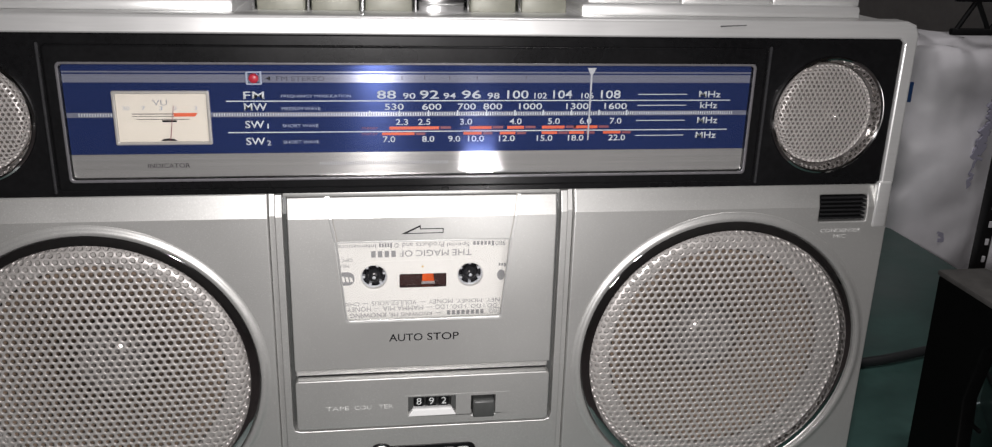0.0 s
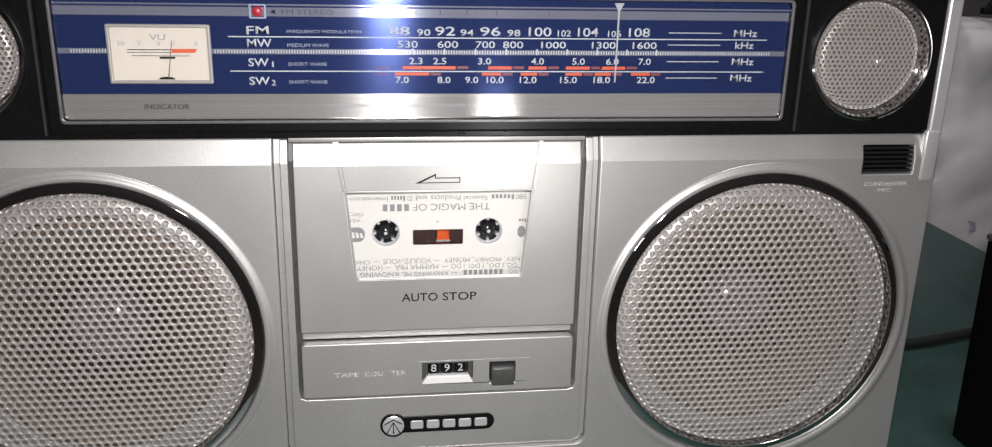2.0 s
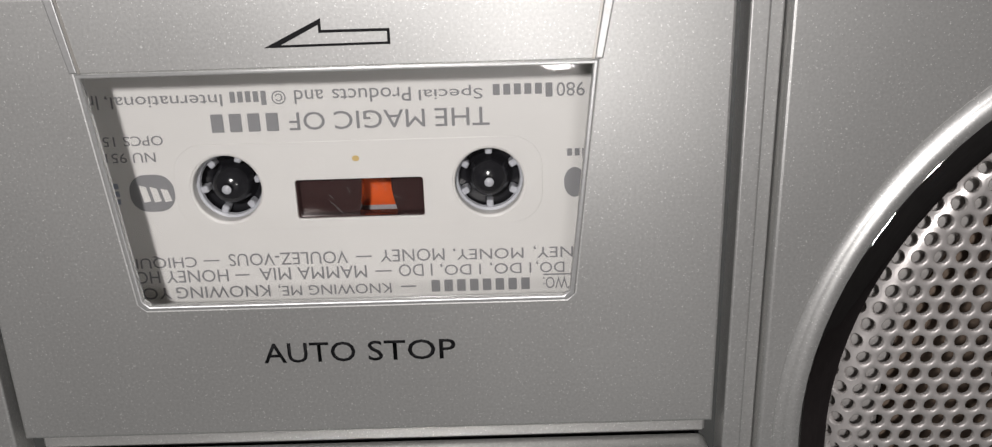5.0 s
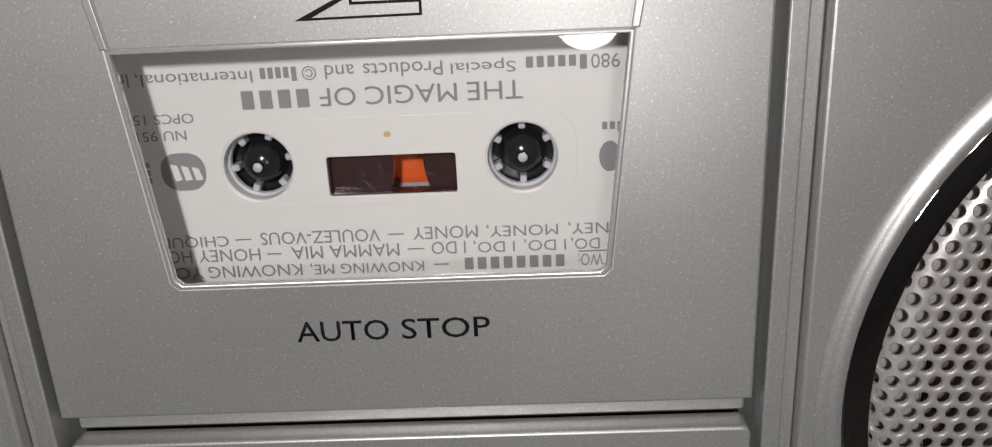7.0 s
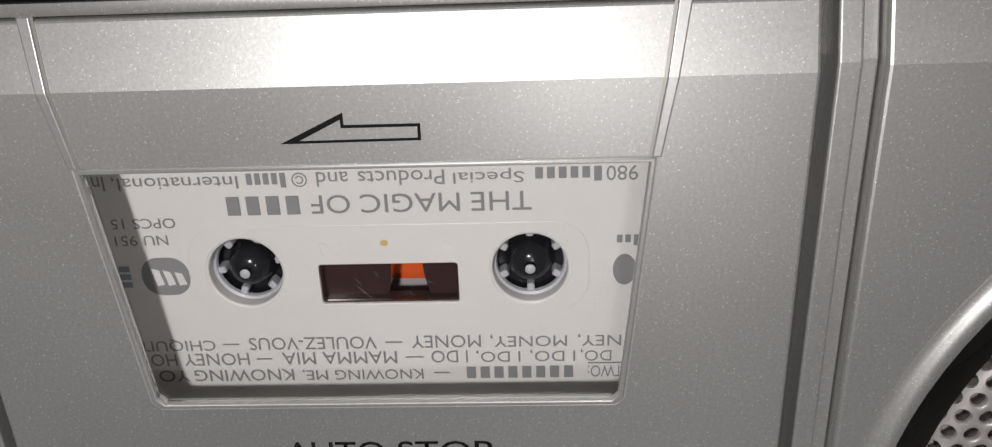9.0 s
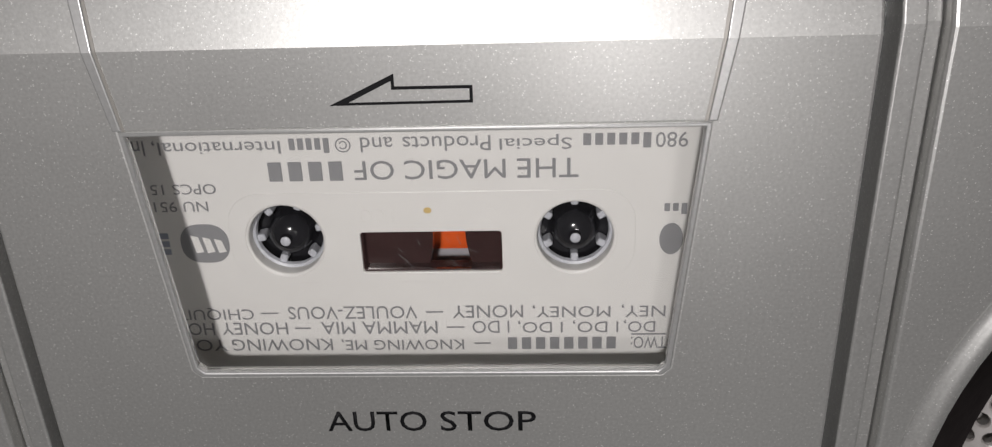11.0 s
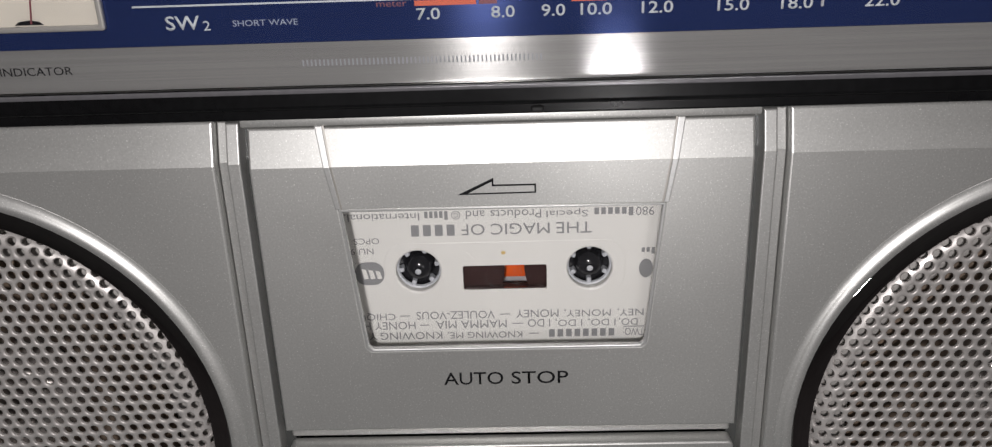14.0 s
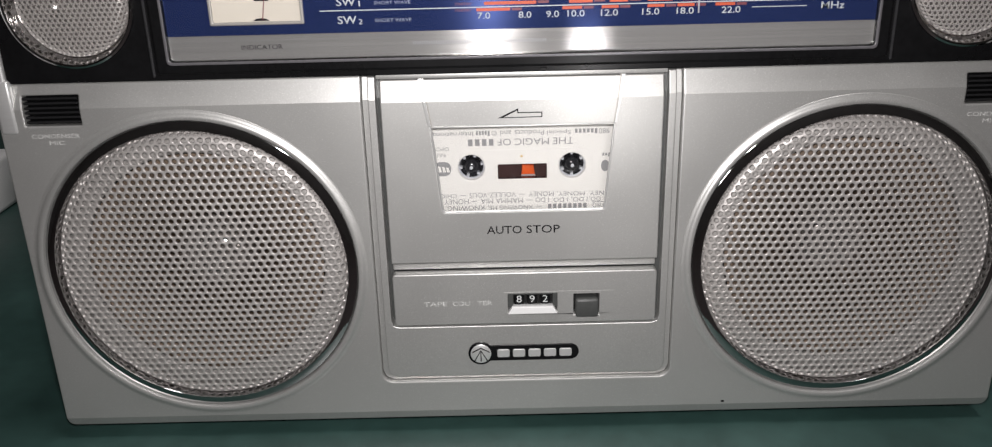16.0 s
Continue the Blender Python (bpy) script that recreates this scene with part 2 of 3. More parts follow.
def perforated(cx, cz, radius, pitch, hole, foot, drop, edge, crown, thick, sides=12):
    """A pressed round sheet with holes in rows; its rim rolls back steeply, and each hole has its own wall."""
    def depth(r):
        roll = max(0.0, min(1.0, (r - radius + edge) / edge))
        return foot - drop - crown * (1 - (r / radius) ** 2) + drop * (1 - math.sqrt(1 - roll * roll))

    rs = np.concatenate([np.linspace(0, radius - edge, 200), radius - edge + edge * np.sin(np.linspace(0, math.pi / 2, 60))[1:]])
    ys = np.array([depth(r) for r in rs])
    along = np.concatenate([[0], np.cumsum(np.hypot(np.diff(rs), np.diff(ys)))])
    dr, dy = np.gradient(rs, along), np.gradient(ys, along)
    full = along[-1]

    def place(u, w, sink=0.0):
        q = min(math.hypot(u, w), full)
        k = 1.0 / max(math.hypot(u, w), 0.001)
        r = np.interp(q, along, rs) - sink * np.interp(q, along, dy)
        y = np.interp(q, along, ys) + sink * np.interp(q, along, dr)
        return ((cx + u * k * r) / 1000, y / 1000, (cz + w * k * r) / 1000)

    verts, faces = [], []
    step = pitch * math.sqrt(3) / 2
    rows = int(full / step) + 2
    wide = pitch / 2 / math.cos(math.pi / 6)
    turns = [math.radians(30) + 2 * math.pi * n / sides for n in range(sides)]
    for j in range(-rows, rows + 1):
        for i in range(-rows - 2, rows + 3):
            x, z = (i + 0.5 * (j % 2)) * pitch, j * step
            far = math.hypot(x, z)
            if far > full + pitch * 0.6:
                continue
            k = len(verts)
            verts += [place(x + r * math.cos(a), z + r * math.sin(a)) for n, a in enumerate(turns) for r in ((wide if n % 2 == 0 else pitch / 2),)]
            if far > full - hole * 1.2:
                faces.append(tuple(range(k, k + sides)))
                continue
            for r, sink in ((hole * 1.14, 0.0), (hole, 0.18), (hole, thick)):
                verts += [place(x + r * math.cos(a), z + r * math.sin(a), sink) for a in turns]
            for n in range(sides):
                m = (n + 1) % sides
                for d in range(3):
                    faces.append((k + d * sides + n, k + d * sides + m, k + (d + 1) * sides + m, k + (d + 1) * sides + n))
    mesh = bpy.data.meshes.new("perforated")
    mesh.from_pydata(verts, [], faces)
    mesh.validate()
    mesh.polygons.foreach_set("use_smooth", [True] * len(mesh.polygons))
    mesh.set_sharp_from_angle(angle=radians(50))
    return mesh


# ---- the room ----
# Unseen floor; its reddish tone is chosen for what the speaker rings mirror.
floor = part("floor", box(-2600, 2600, -2600, 2200, -800, -750, 0), material("ring_reflection_floor", (0.19, 0.165, 0.165), 0.6, 0, 0.1, (40, 40, 40), 0.1, 0.1, 0.2))
tagged(floor, "unseen floor toned for the speaker rings' reflection", "floor", kind="structure")
# Unseen walls and ceiling, added; their greys set the chrome rings' reflections.
WALL = material("unseen_wall_grey", (0.27, 0.26, 0.255), 0.8, 0, 0.05, (60, 60, 60), 0.1, 0.0, 0.08)
for name, dims in (("wall_north", (-2600, 2600, 2200, 2300, -750, 2400)), ("wall_south", (-2600, 2600, -2700, -2600, -750, 2400)),
                   ("wall_east", (2600, 2700, -2600, 2200, -750, 2400)), ("wall_west", (-2700, -2600, -2600, 2200, -750, 2400))):
    tagged(part(name, box(*dims, 0), WALL), "unseen plain grey wall added around the set", "wall", kind="structure")
tagged(part("ceiling", box(-2700, 2700, -2700, 2300, 2400, 2500, 0), material("unseen_ceiling_grey", (0.5, 0.49, 0.47), 0.8, 0, 0.05, (60, 60, 60), 0.1, 0.0, 0.08)), "unseen plain ceiling added over the set", "ceiling", kind="structure")

GREEN = material("green_table_paint", (0.028, 0.062, 0.055), 0.42, 0.0, 0.12, (90, 90, 90), 0.06, 0.08, 0.22)
table = thing("work_table", "dark green work table with a smooth worn top", "table", (0.1, 0.1, -0.75))
# Front edge kept short, so the speaker rings mirror the floor.
top = part("tabletop", box(-900, 468, -70, 900, -30, 0, 3), GREEN)
legs = [part("leg", box(x, x + 50, y, y + 50, -750, -30, 3), BLACK) for x in (-880, 400) for y in (-55, 820)]
for ob in (top, *legs):
    ob.parent, ob.matrix_parent_inverse = table, Matrix.Translation((-0.1, -0.1, 0.75))

# ---- the radio cassette player ----
radio = thing("radio_cassette_player", "silver stereo radio cassette player with two round speakers on green table", "boombox")
SLOPE = math.tan(radians(17))
WX, WZ, WR = 136.0, 82.0, 65.8
TX, TZ, TR = 172.0, 194.5, 25.0

part("cabinet", plate([rounded(-206.5, 5, 206.5, 231.5, 4), rounded(-203, 8.5, 203, 228, 3)], 9.0, 62, 0.6), SILVER_PLAIN, radio)
part("back_cover", box(-206, 206, 62, 118, 5, 231, 4, 3), BLACK, radio)
part("baffle", plate([rounded(-201.4, 8.6, 201.4, 227.9, 3), circle(-WX, WZ, 61, 64), circle(WX, WZ, 61, 64), circle(-TX, TZ, 21.5, 48), circle(TX, TZ, 21.5, 48), rounded(-56, 84, 56, 160, 2)], 13, 16), BLACK_DEEP, radio)
part("deck_well", box(-60, 60, 24, 40, 60, 165, 1, 1), BLACK_DEEP, radio)
for x in (-170, 150):
    for y in (20, 95):
        part("rubber_foot", box(x, x + 20, y, y + 12, 0, 6, 1), BLACK_DEEP, radio)

loops = []
for s in (-1, 1):
    loops += [circle(s * WX, WZ, WR + 0.5, 96), rounded(s * 186.1 - 11.2, 146.6, s * 186.1 + 11.2, 158.6, 0.6)]
# the opening for the tape bay is open at the top, so it is cut into the outline
bay_x, bay_z = 63.6, 26.0
low = rounded(-207.8, 6, 207.8, 163.2, 3.0)
notch = [(bay_x, 163.2)] + [(bay_x, bay_z + 5)] + [(bay_x - 5 + 5 * math.cos(radians(-a)), bay_z + 5 + 5 * math.sin(radians(-a))) for a in (15, 30, 45, 60, 75, 90)]
notch += [(-x, z) for x, z in reversed(notch)]
outline = notch + [p for p in low if p[0] < 0 and p[1] > 80] + [p for p in low if p[0] < 0 and p[1] < 80] + [p for p in low if p[0] > 0 and p[1] < 80] + [p for p in low if p[0] > 0 and p[1] > 80]
panel = plate([outline] + loops, 0, 10, 0.7)
panel = bent(bent(panel, 153.4, SLOPE), 11.0, 0.45, True)
part("front_panel", panel, SILVER, radio, "silver metallic painted front panel")

frame_loop = [(207.8, 163.5), (207.8, 229), (206.6, 232.8), (203, 234.2), (-203, 234.2), (-206.6, 232.8), (-207.8, 229), (-207.8, 163.5),
              (-201.8, 163.5), (-201.8, 225), (-200, 227), (200, 227), (201.8, 225), (201.8, 163.5)]
part("top_frame", bent(plate([frame_loop], 0, 12, 1.2, 3), 227.8, 0.17), WHITE_TRIM, radio, "pale silver frame round the dial")

# speakers
def woofer(s):
    cx = s * WX
    part("bezel_lip", turned([(WR + 4.5, 0.2), (WR + 4.2, -0.15), (WR + 3.1, -0.25), (WR + 2.7, -0.55), (WR + 2.0, -0.95), (WR + 1.0, -1.1), (WR + 0.2, -0.8), (WR - 0.1, 0.2), (WR, 3)], cx, WZ, 96), SILVER, radio)
    part("speaker_ring", turned([(WR + 0.1, 2.0), (WR - 0.05, 0.9), (WR - 0.4, 0.5), (WR - 0.9, 0.35), (WR - 2.2, 0.05), (61.9, -0.3), (61.5, -0.25), (61.2, 0.3), (61.1, 5)], cx, WZ, 96), CHROME, radio, "glossy dark chrome ring")
    part("speaker_grille", perforated(cx, WZ, 60.9, 3.3, 1.13, 5.4, 4.4, 4.2, 1.6, 0.9), GRILLE, radio, "perforated aluminium grille, slightly domed")
    part("grille_rim", turned([(61.4, 8), (61.4, 5.4), (61.1, 5.0), (60.7, 4.9), (60.3, 5.4), (60.2, 8)], cx, WZ, 96), GRILLE, radio)
    part("speaker_basket", turned([(60.4, 8.3), (57, 6.4), (54, 5.4), (51.5, 5.2), (50.6, 6.0), (50.4, 12)], cx, WZ, 64), BASKET, radio, "grey speaker basket rim")
    part("speaker_cone", turned([(50, 7), (47, 5.5), (44, 8), (30, 16), (18, 25)], cx, WZ, 48), CONE, radio, "dark brown paper speaker cone")
    part("dust_cap", turned([(18.5, 24), (17.5, 20), (15, 16.5), (11, 13.6), (6, 12), (2, 11.5), (0.3, 11.45)], cx, WZ, 48), DUST_CAP, radio, "glossy grey dust cap")


def tweeter(s):
    cx = s * TX
    part("tweeter_ring", turned([(TR + 0.4, 1.4), (TR + 0.2, -0.3), (TR - 0.5, -0.8), (TR - 1.2, -0.3), (TR - 1.8, 1.6), (TR - 2.8, 4.6), (TR - 3.6, 7)], cx, TZ, 72), CHROME, radio, "dark glossy tweeter ring")
    part("tweeter_grille", perforated(cx, TZ, 21.6, 2.05, 0.74, 5.2, 3.2, 3.0, 0.8, 0.7, 8), GRILLE, radio, "perforated aluminium tweeter grille")
    part("tweeter_cone", turned([(22, 7.5), (16, 8.5), (12, 10), (9, 9), (5, 7.4), (0.3, 6.9)], cx, TZ, 32), DUST_CAP, radio, "grey tweeter dome")


def vent(s):
    cx = s * 186.1
    part("vent_back", bars([(cx - 11, 146.8, cx + 11, 158.4)], 5.0, 6.0), BLACK_DEEP, radio)
    for k in range(6):
        z = 148.0 + 1.9 * k
        part("vent_slat", box(cx - 10.8, cx + 10.8, 0.6, 4.5, z - 0.45, z + 0.45, 0.2, 1), SLAT_BLACK, radio)
    for word, half, z in (("CONDENSER", 9.6, 141.6), ("MIC", 3.0, 138.8)):
        part("worn_words", lettering(word, cx - half, cx + half, z, z + 1.7, 0.02, False, 0.06), WORN_PRINT, radio, "worn pale lettering")


for s in (-1, 1):
    part("frame_tail", box(*sorted((s * 200.4, s * 207.2)), -0.7, 3, 143.5, 165, 1.2, 3), WHITE_TRIM, radio)
for s in (-1, 1):
    woofer(s)
    tweeter(s)
    vent(s)

# the dial
part("dial_bezel", plate([rounded(-201.6, 163.4, 201.6, 226.9, 2.0), rounded(-138.6, 168.6, 138.6, 217.4, 1.5)] + [circle(s * TX, TZ, TR, 72) for s in (-1, 1)], 1.2, 9.0, 0.5), BLACK, radio, "glossy black plastic dial surround")
part("dial_frame", plate([rounded(-142, 165.6, 142, 223, 2.0), rounded(-136.4, 170.6, 136.4, 215.4, 1.6)], 0.2, 6.0, 1.1, 3), BLACK, radio)
for s in (-1, 1):
    part("bezel_rib", box(s * 143.2 - 0.5, s * 143.2 + 0.5, 0.2, 3, 165, 223.5, 0.3, 1), RIB_CATCHLIGHT, radio)
dial = part("dial_face", plate([rounded(-136.4, 180.0, 136.4, 215.4, 0.3)], 3.0, 5.0), BLUE, radio, "blue foil tuning scale with white figures")
part("dial_strip", plate([rounded(-136.4, 170.6, 136.4, 179.95, 0.3)], 2.9, 5.0), DIAL_SILVER, radio, "brushed silver strip under the scale")
part("dial_band", bars([(-136.3, 208.2, 136.3, 211.4)], 2.93, 3.0), BLUE_PALE, dial)
part("dial_band", bars([(-136.3, 194.6, 136.3, 196.5)], 2.94, 3.0), BLUE_PALE, dial)
part("dial_band", bars([(-136.3, 212.0, 136.3, 212.6)], 2.92, 3.0), BLUE_PALE, dial)
part("dial_edge", plate([rounded(-137.6, 169.3, 137.6, 216.5, 1.9), rounded(-136.5, 170.4, 136.5, 215.5, 1.6)], 0.1, 1.4, 0.3, 2), WINDOW_RIM, radio)
part("dial_window", plate([rounded(-136.2, 170.8, 136.2, 215.2, 1.2)], 1.0, 1.8, 0.2), DIAL_GLASS, radio, "clear dial window").visible_shadow = False
Y = 2.95


def mark(s, x, z, h, mat=PRINT_WHITE, w=None):
    w = w or 0.86 * h * len(s.replace(".", "").replace("1", "l")) * 0.95
    part("dial_figure", lettering(s, x - w / 2, x + w / 2, z - h / 2, z + h / 2, Y, False, 0.05, 0.012 if h > 2 else 0.0), mat, dial)


for s, x, w in (("88", -15, 7.6), ("92", 2, 7.6), ("96", 19, 7.8), ("100", 38, 8.8), ("104", 56.6, 8.0), ("108", 76.8, 8.4)):
    mark(s, x, 203.4, 3.4, PRINT_WHITE, w)
for s, x, w in (("90", -6, 5), ("94", 10.2, 5), ("98", 28, 5), ("102", 47.4, 5.2), ("106", 67, 5.2)):
    mark(s, x, 202.9, 2.4, PRINT_WHITE, w)
for s, x, w in (("530", -12, 7.6), ("600", 3, 7.8), ("700", 17.2, 7.4), ("800", 27.8, 7.8), ("1000", 43.4, 9.6), ("1300", 63, 9.4), ("1600", 79.2, 9.6)):
    mark(s, x, 198.5, 2.6, PRINT_WHITE, w)
for s, x in (("2.3", -9), ("2.5", 0), ("3.0", 17), ("4.0", 37.4), ("5.0", 53.4), ("6.0", 66.8), ("7.0", 79.6)):
    mark(s, x, 192.3, 2.5, PRINT_WHITE, 5.0)
for s, x, w in (("7.0", -14.2, 5), ("8.0", 1.6, 5), ("9.0", 12.2, 5), ("10.0", 21.2, 6.6), ("12.0", 34, 6.6), ("15.0", 49.8, 6.6), ("18.0", 63, 6.6), ("22.0", 80.6, 7.2)):
    mark(s, x, 185.2, 2.5, PRINT_WHITE, w)
for s, z, w in (("FM", 203.2, 8.0), ("MW", 198.6, 8.8), ("SW", 191.6, 7.4), ("SW", 184.8, 7.4)):
    mark(s, -66.2 + (w - 8.4) / 2, z, 3.0, PRINT_WHITE, w)
for s, z in (("1", 190.9), ("2", 184.1)):
    mark(s, -61.6, z, 2.0, PRINT_WHITE, 0.55 if s == "1" else 1.5)
for s, z, w in (("FREQUENCY MODULATION", 202.8, 27), ("MEDIUM WAVE", 197.9, 15), ("SHORT WAVE", 191.0, 14), ("SHORT WAVE", 184.4, 14)):
    mark(s, -56 + w / 2, z, 1.3, PRINT_GREY, w)
for s, z, w in (("MHz", 203.4, 9.6), ("kHz", 198.8, 7.6), ("MHz", 192.4, 9.0), ("MHz", 186.0, 9.0)):
    mark(s, 119.5, z, 2.7, PRINT_WHITE, w)
    part("dial_line", bars([(88.5, z - 0.16, 109.5, z + 0.16)], Y - 0.05, 3.0), PRINT_WHITE, dial)
for z in (200.9, 188.4):
    part("dial_line", bars([(-77, z - 0.19, 128.5, z + 0.19)], Y - 0.05, 3.0), PRINT_WHITE, dial)
ticks = [(-132 + 0.98 * k, 194.9, -132 + 0.98 * k + 0.36, 196.2) for k in range(268) if not -119.5 < -132 + 0.98 * k < -82.5]
ticks += [(-22 + 11.76 * k, 194.7, -22 + 11.76 * k + 0.5, 197.0) for k in range(10)]
tagged(part("scale_ticks", bars(ticks, Y - 0.04, 3.0), PRINT_WHITE, dial), kind="stuff")
for x0, x1 in ((-14, 6), (18.5, 27.5), (34, 41), (48.5, 58), (62, 72)):
    part("band_mark", bars([(x0, 189.2, x1, 190.4)], Y - 0.04, 3.0), PRINT_ORANGE, dial)
    part("band_mark", bars([(x1 + 0.6, 189.4, x1 + 4.8, 190.4)], Y - 0.04, 3.0), PRINT_DARK_ORANGE, dial)
for x0, x1 in ((-17, -4), (16, 23.5), (31, 37.5), (48.5, 55), (60, 66.5), (74.5, 82)):
    part("band_mark", bars([(x0, 186.9, x1, 188.0)], Y - 0.04, 3.0), PRINT_ORANGE, dial)
    part("band_mark", bars([(x1 + 0.6, 186.9, x1 + 4.4, 187.9)], Y - 0.04, 3.0), PRINT_DARK_ORANGE, dial)
for z in (186.9, 189.3):
    part("band_name", lettering("meter", -25.0, -18.6, z, z + 1.1, Y - 0.02, False, 0.04), PRINT_DARK_ORANGE, dial)
part("scale_name", lettering("INDICATOR", -108.5, -92.5, 174.4, 176.2, 2.86, False, 0.06), PRINT_BLACK, dial)
for x0, n in ((-42, 58),):
    tagged(part("level_ticks", bars([(x0 + 0.9 * k, 174.8, x0 + 0.9 * k + 0.35, 176.2) for k in range(n)], 2.84, 2.9), PRINT_LABEL, dial), kind="stuff")
part("scale_name", lettering("FM STEREO", -57.5, -39.0, 208.9, 210.7, 2.9, False, 0.04), DIAL_INK, dial)
for x in (-9, 0, 10, 21, 41):
    part("band_tick", bars([(x, 209.4, x + 0.35, 211.0)], 2.89, 2.93), DIAL_INK, dial)
part("dial_arrow", plate([[(-61.5, 209.8), (-59.8, 210.7), (-59.8, 208.9)]], 2.86, 2.95), PRINT_BLACK, dial)
part("stereo_lamp", turned([(1.9, 2.9), (1.9, 1.9), (1.5, 1.5), (0.8, 1.3), (0.2, 1.25)], -66, 210, 24), LED_RED, radio, "small red stereo lamp")
part("stereo_lamp_frame", plate([rounded(-69, 207.4, -63, 212.6, 0.4), rounded(-68.3, 208.0, -63.7, 212.0, 0.3)], 2.3, 3.1, 0.1, 1), PRINT_GREY, radio)
part("tuning_pointer", plate([[(66.2, 214.4), (70.0, 214.4), (68.8, 212.2), (68.4, 211.4), (68.28, 184.4), (67.72, 184.4), (67.7, 211.4), (67.3, 212.2)]], 2.0, 2.5, 0.1, 1), POINTER, radio, "thin pale tuning pointer")

# the level meter
meter = part("level_meter", bars([(-118.2, 184.9, -84.0, 204.3)], 2.6, 3.2), CREAM, radio, "cream level meter card with a red zone")
part("meter_frame", plate([rounded(-119.2, 183.9, -83.0, 205.2, 0.7), rounded(-117.9, 185.1, -84.3, 204.0, 0.4)], 1.5, 3.0, 0.4), METER_RIM, radio)
part("meter_line", bars([(-112.5, 195.9, -97, 196.2), (-112.5, 195.0, -97, 195.2), (-111, 193.8, -91, 194.0)], 2.55, 2.6), PRINT_BLACK, meter)
part("meter_zone", plate([[(-97, 195.0), (-89, 195.0), (-88, 196.4), (-97, 196.4)]], 2.52, 2.6), PRINT_ORANGE, meter)
part("meter_zone", bars([(-101.5, 192.8, -96, 193.6)], 2.53, 2.6), PRINT_BLACK, meter)
part("meter_name", lettering("VU", -104.4, -99, 199.4, 201.6, 2.58, False, 0.03), PRINT_LABEL, meter)
for s, x in (("20", -114.5), ("7", -108), ("3", -101.6), ("0", -96.4), ("3", -88.6)):
    part("meter_figure", lettering(s, x - 0.7 * len(s), x + 0.7 * len(s), 197.6, 199.0, 2.58, False, 0.03), PRINT_GREY, meter)
part("meter_needle", plate([[(-99.1, 185.6), (-98.75, 185.6), (-96.6, 199.4), (-96.8, 199.4)]], 2.2, 2.35), PRINT_DARK_ORANGE, radio)
part("meter_pivot", plate([[(-102.6, 185.4), (-96.4, 185.4), (-97.4, 186.1), (-99.5, 186.4), (-101.6, 186.1)]], 2.3, 2.6), PRINT_BLACK, radio)

# the tape bay
notch_in = [(57.9, 162.6), (57.9, 56.3), (57.0, 53.8), (54.8, 53.0)]
notch_in += [(-x, z) for x, z in reversed(notch_in)]
bay_out = [(-60.9, 162.6), (-60.9, 33.2)] + [(-56.1 - 4.8 * math.cos(radians(a)), 33.3 - 4.8 * math.sin(radians(a))) for a in (15, 30, 45, 60, 75, 90)]
bay_out += [(-x, z) for x, z in reversed(bay_out)]
part("bay_frame", bent(plate([notch_in + bay_out], 0.2, 9, 0.4, 3), 153.8, SLOPE), SILVER, radio)
channel = [(59.0, 162.4), (59.0, 36.0), (56.0, 31.0)]
channel += [(-x, z) for x, z in reversed(channel)]
rim = [(-63.4, 162.4), (-63.4, 31.0), (-62.0, 27.6), (-58.6, 26.2)]
rim += [(-x, z) for x, z in reversed(rim)]
part("bay_channel", bent(plate([channel + rim], 2.4, 8, 0.3), 153.6, SLOPE), SILVER, radio)
# Filler strips added beside the door; dark grey carries the gap's shade.
for s in (-1, 1):
    part("gap_shade_strip", bent(plate([rounded(s * 56.9 - 1.7, 54.0, s * 56.9 + 1.7, 162.0, 0.2)], 5.2, 8.4), 153.6, SLOPE), DARK_GREY, radio)
# Black sheets added behind the bay to keep light out of the gaps.
part("bay_light_block", bars([(-64, 25.5, 64, 88), (-64, 88, -51, 162), (51, 88, 64, 162)], 8.6, 9.6), BLACK_DEEP, radio)
WIN = [(36.8, 142.3), (33.5, 106.9), (32.4, 105.9), (-32.4, 105.9), (-33.5, 106.9), (-36.8, 142.3)]
door_out = [(56.0, 83.3), (56.0, 161.2), (-56.0, 161.2), (-56.0, 83.3)]
part("bay_top_lip", box(-57.5, 57.5, 2.5, 8, 161.5, 163.35, 0.35), SILVER, radio)
part("cassette_door", bent(plate([door_out, WIN], 0.0, 2.4, 0.45), 152.7, SLOPE), SILVER, radio, "silver cassette door")
part("door_ledge", box(-56.0, 56.0, 4.6, 8, 78.4, 82.2, 0.4, 1), SILVER, radio)
inner = [(36.2, 141.9), (32.9, 107.3), (31.9, 106.4), (-31.9, 106.4), (-32.9, 107.3), (-36.2, 141.9)]
part("window_frame", plate([[(x * 1.004, 142.5 if z > 120 else z - 0.2) for x, z in WIN], inner], -0.25, 0.9, 0.2, 1), SILVER_PLAIN, radio)
part("window_wall", bars([(-36.6, 142.0, 36.6, 142.6)], 0.9, 6.2), SILVER_PLAIN, radio)
part("door_window", plate([inner], 0.3, 0.9, 0.0), GLASS, radio, "clear cassette window").visible_shadow = False
for s in (-1, 1):
    groove = plate([[(s * 36.4, 142.6), (s * 37.6, 142.6), (s * 41.0, 161.6), (s * 39.3, 161.6)]], -0.25, 1.0, 0.22, 2)
    part("door_seam", bent(groove, 152.7, SLOPE), SILVER_PLAIN, radio)
    groove = plate([[(s * 36.0, 142.6), (s * 36.4, 142.6), (s * 39.3, 162.0), (s * 38.9, 162.0)]], -0.12, 1.0)
    part("door_seam", bent(groove, 152.7, SLOPE), METER_RIM, radio)
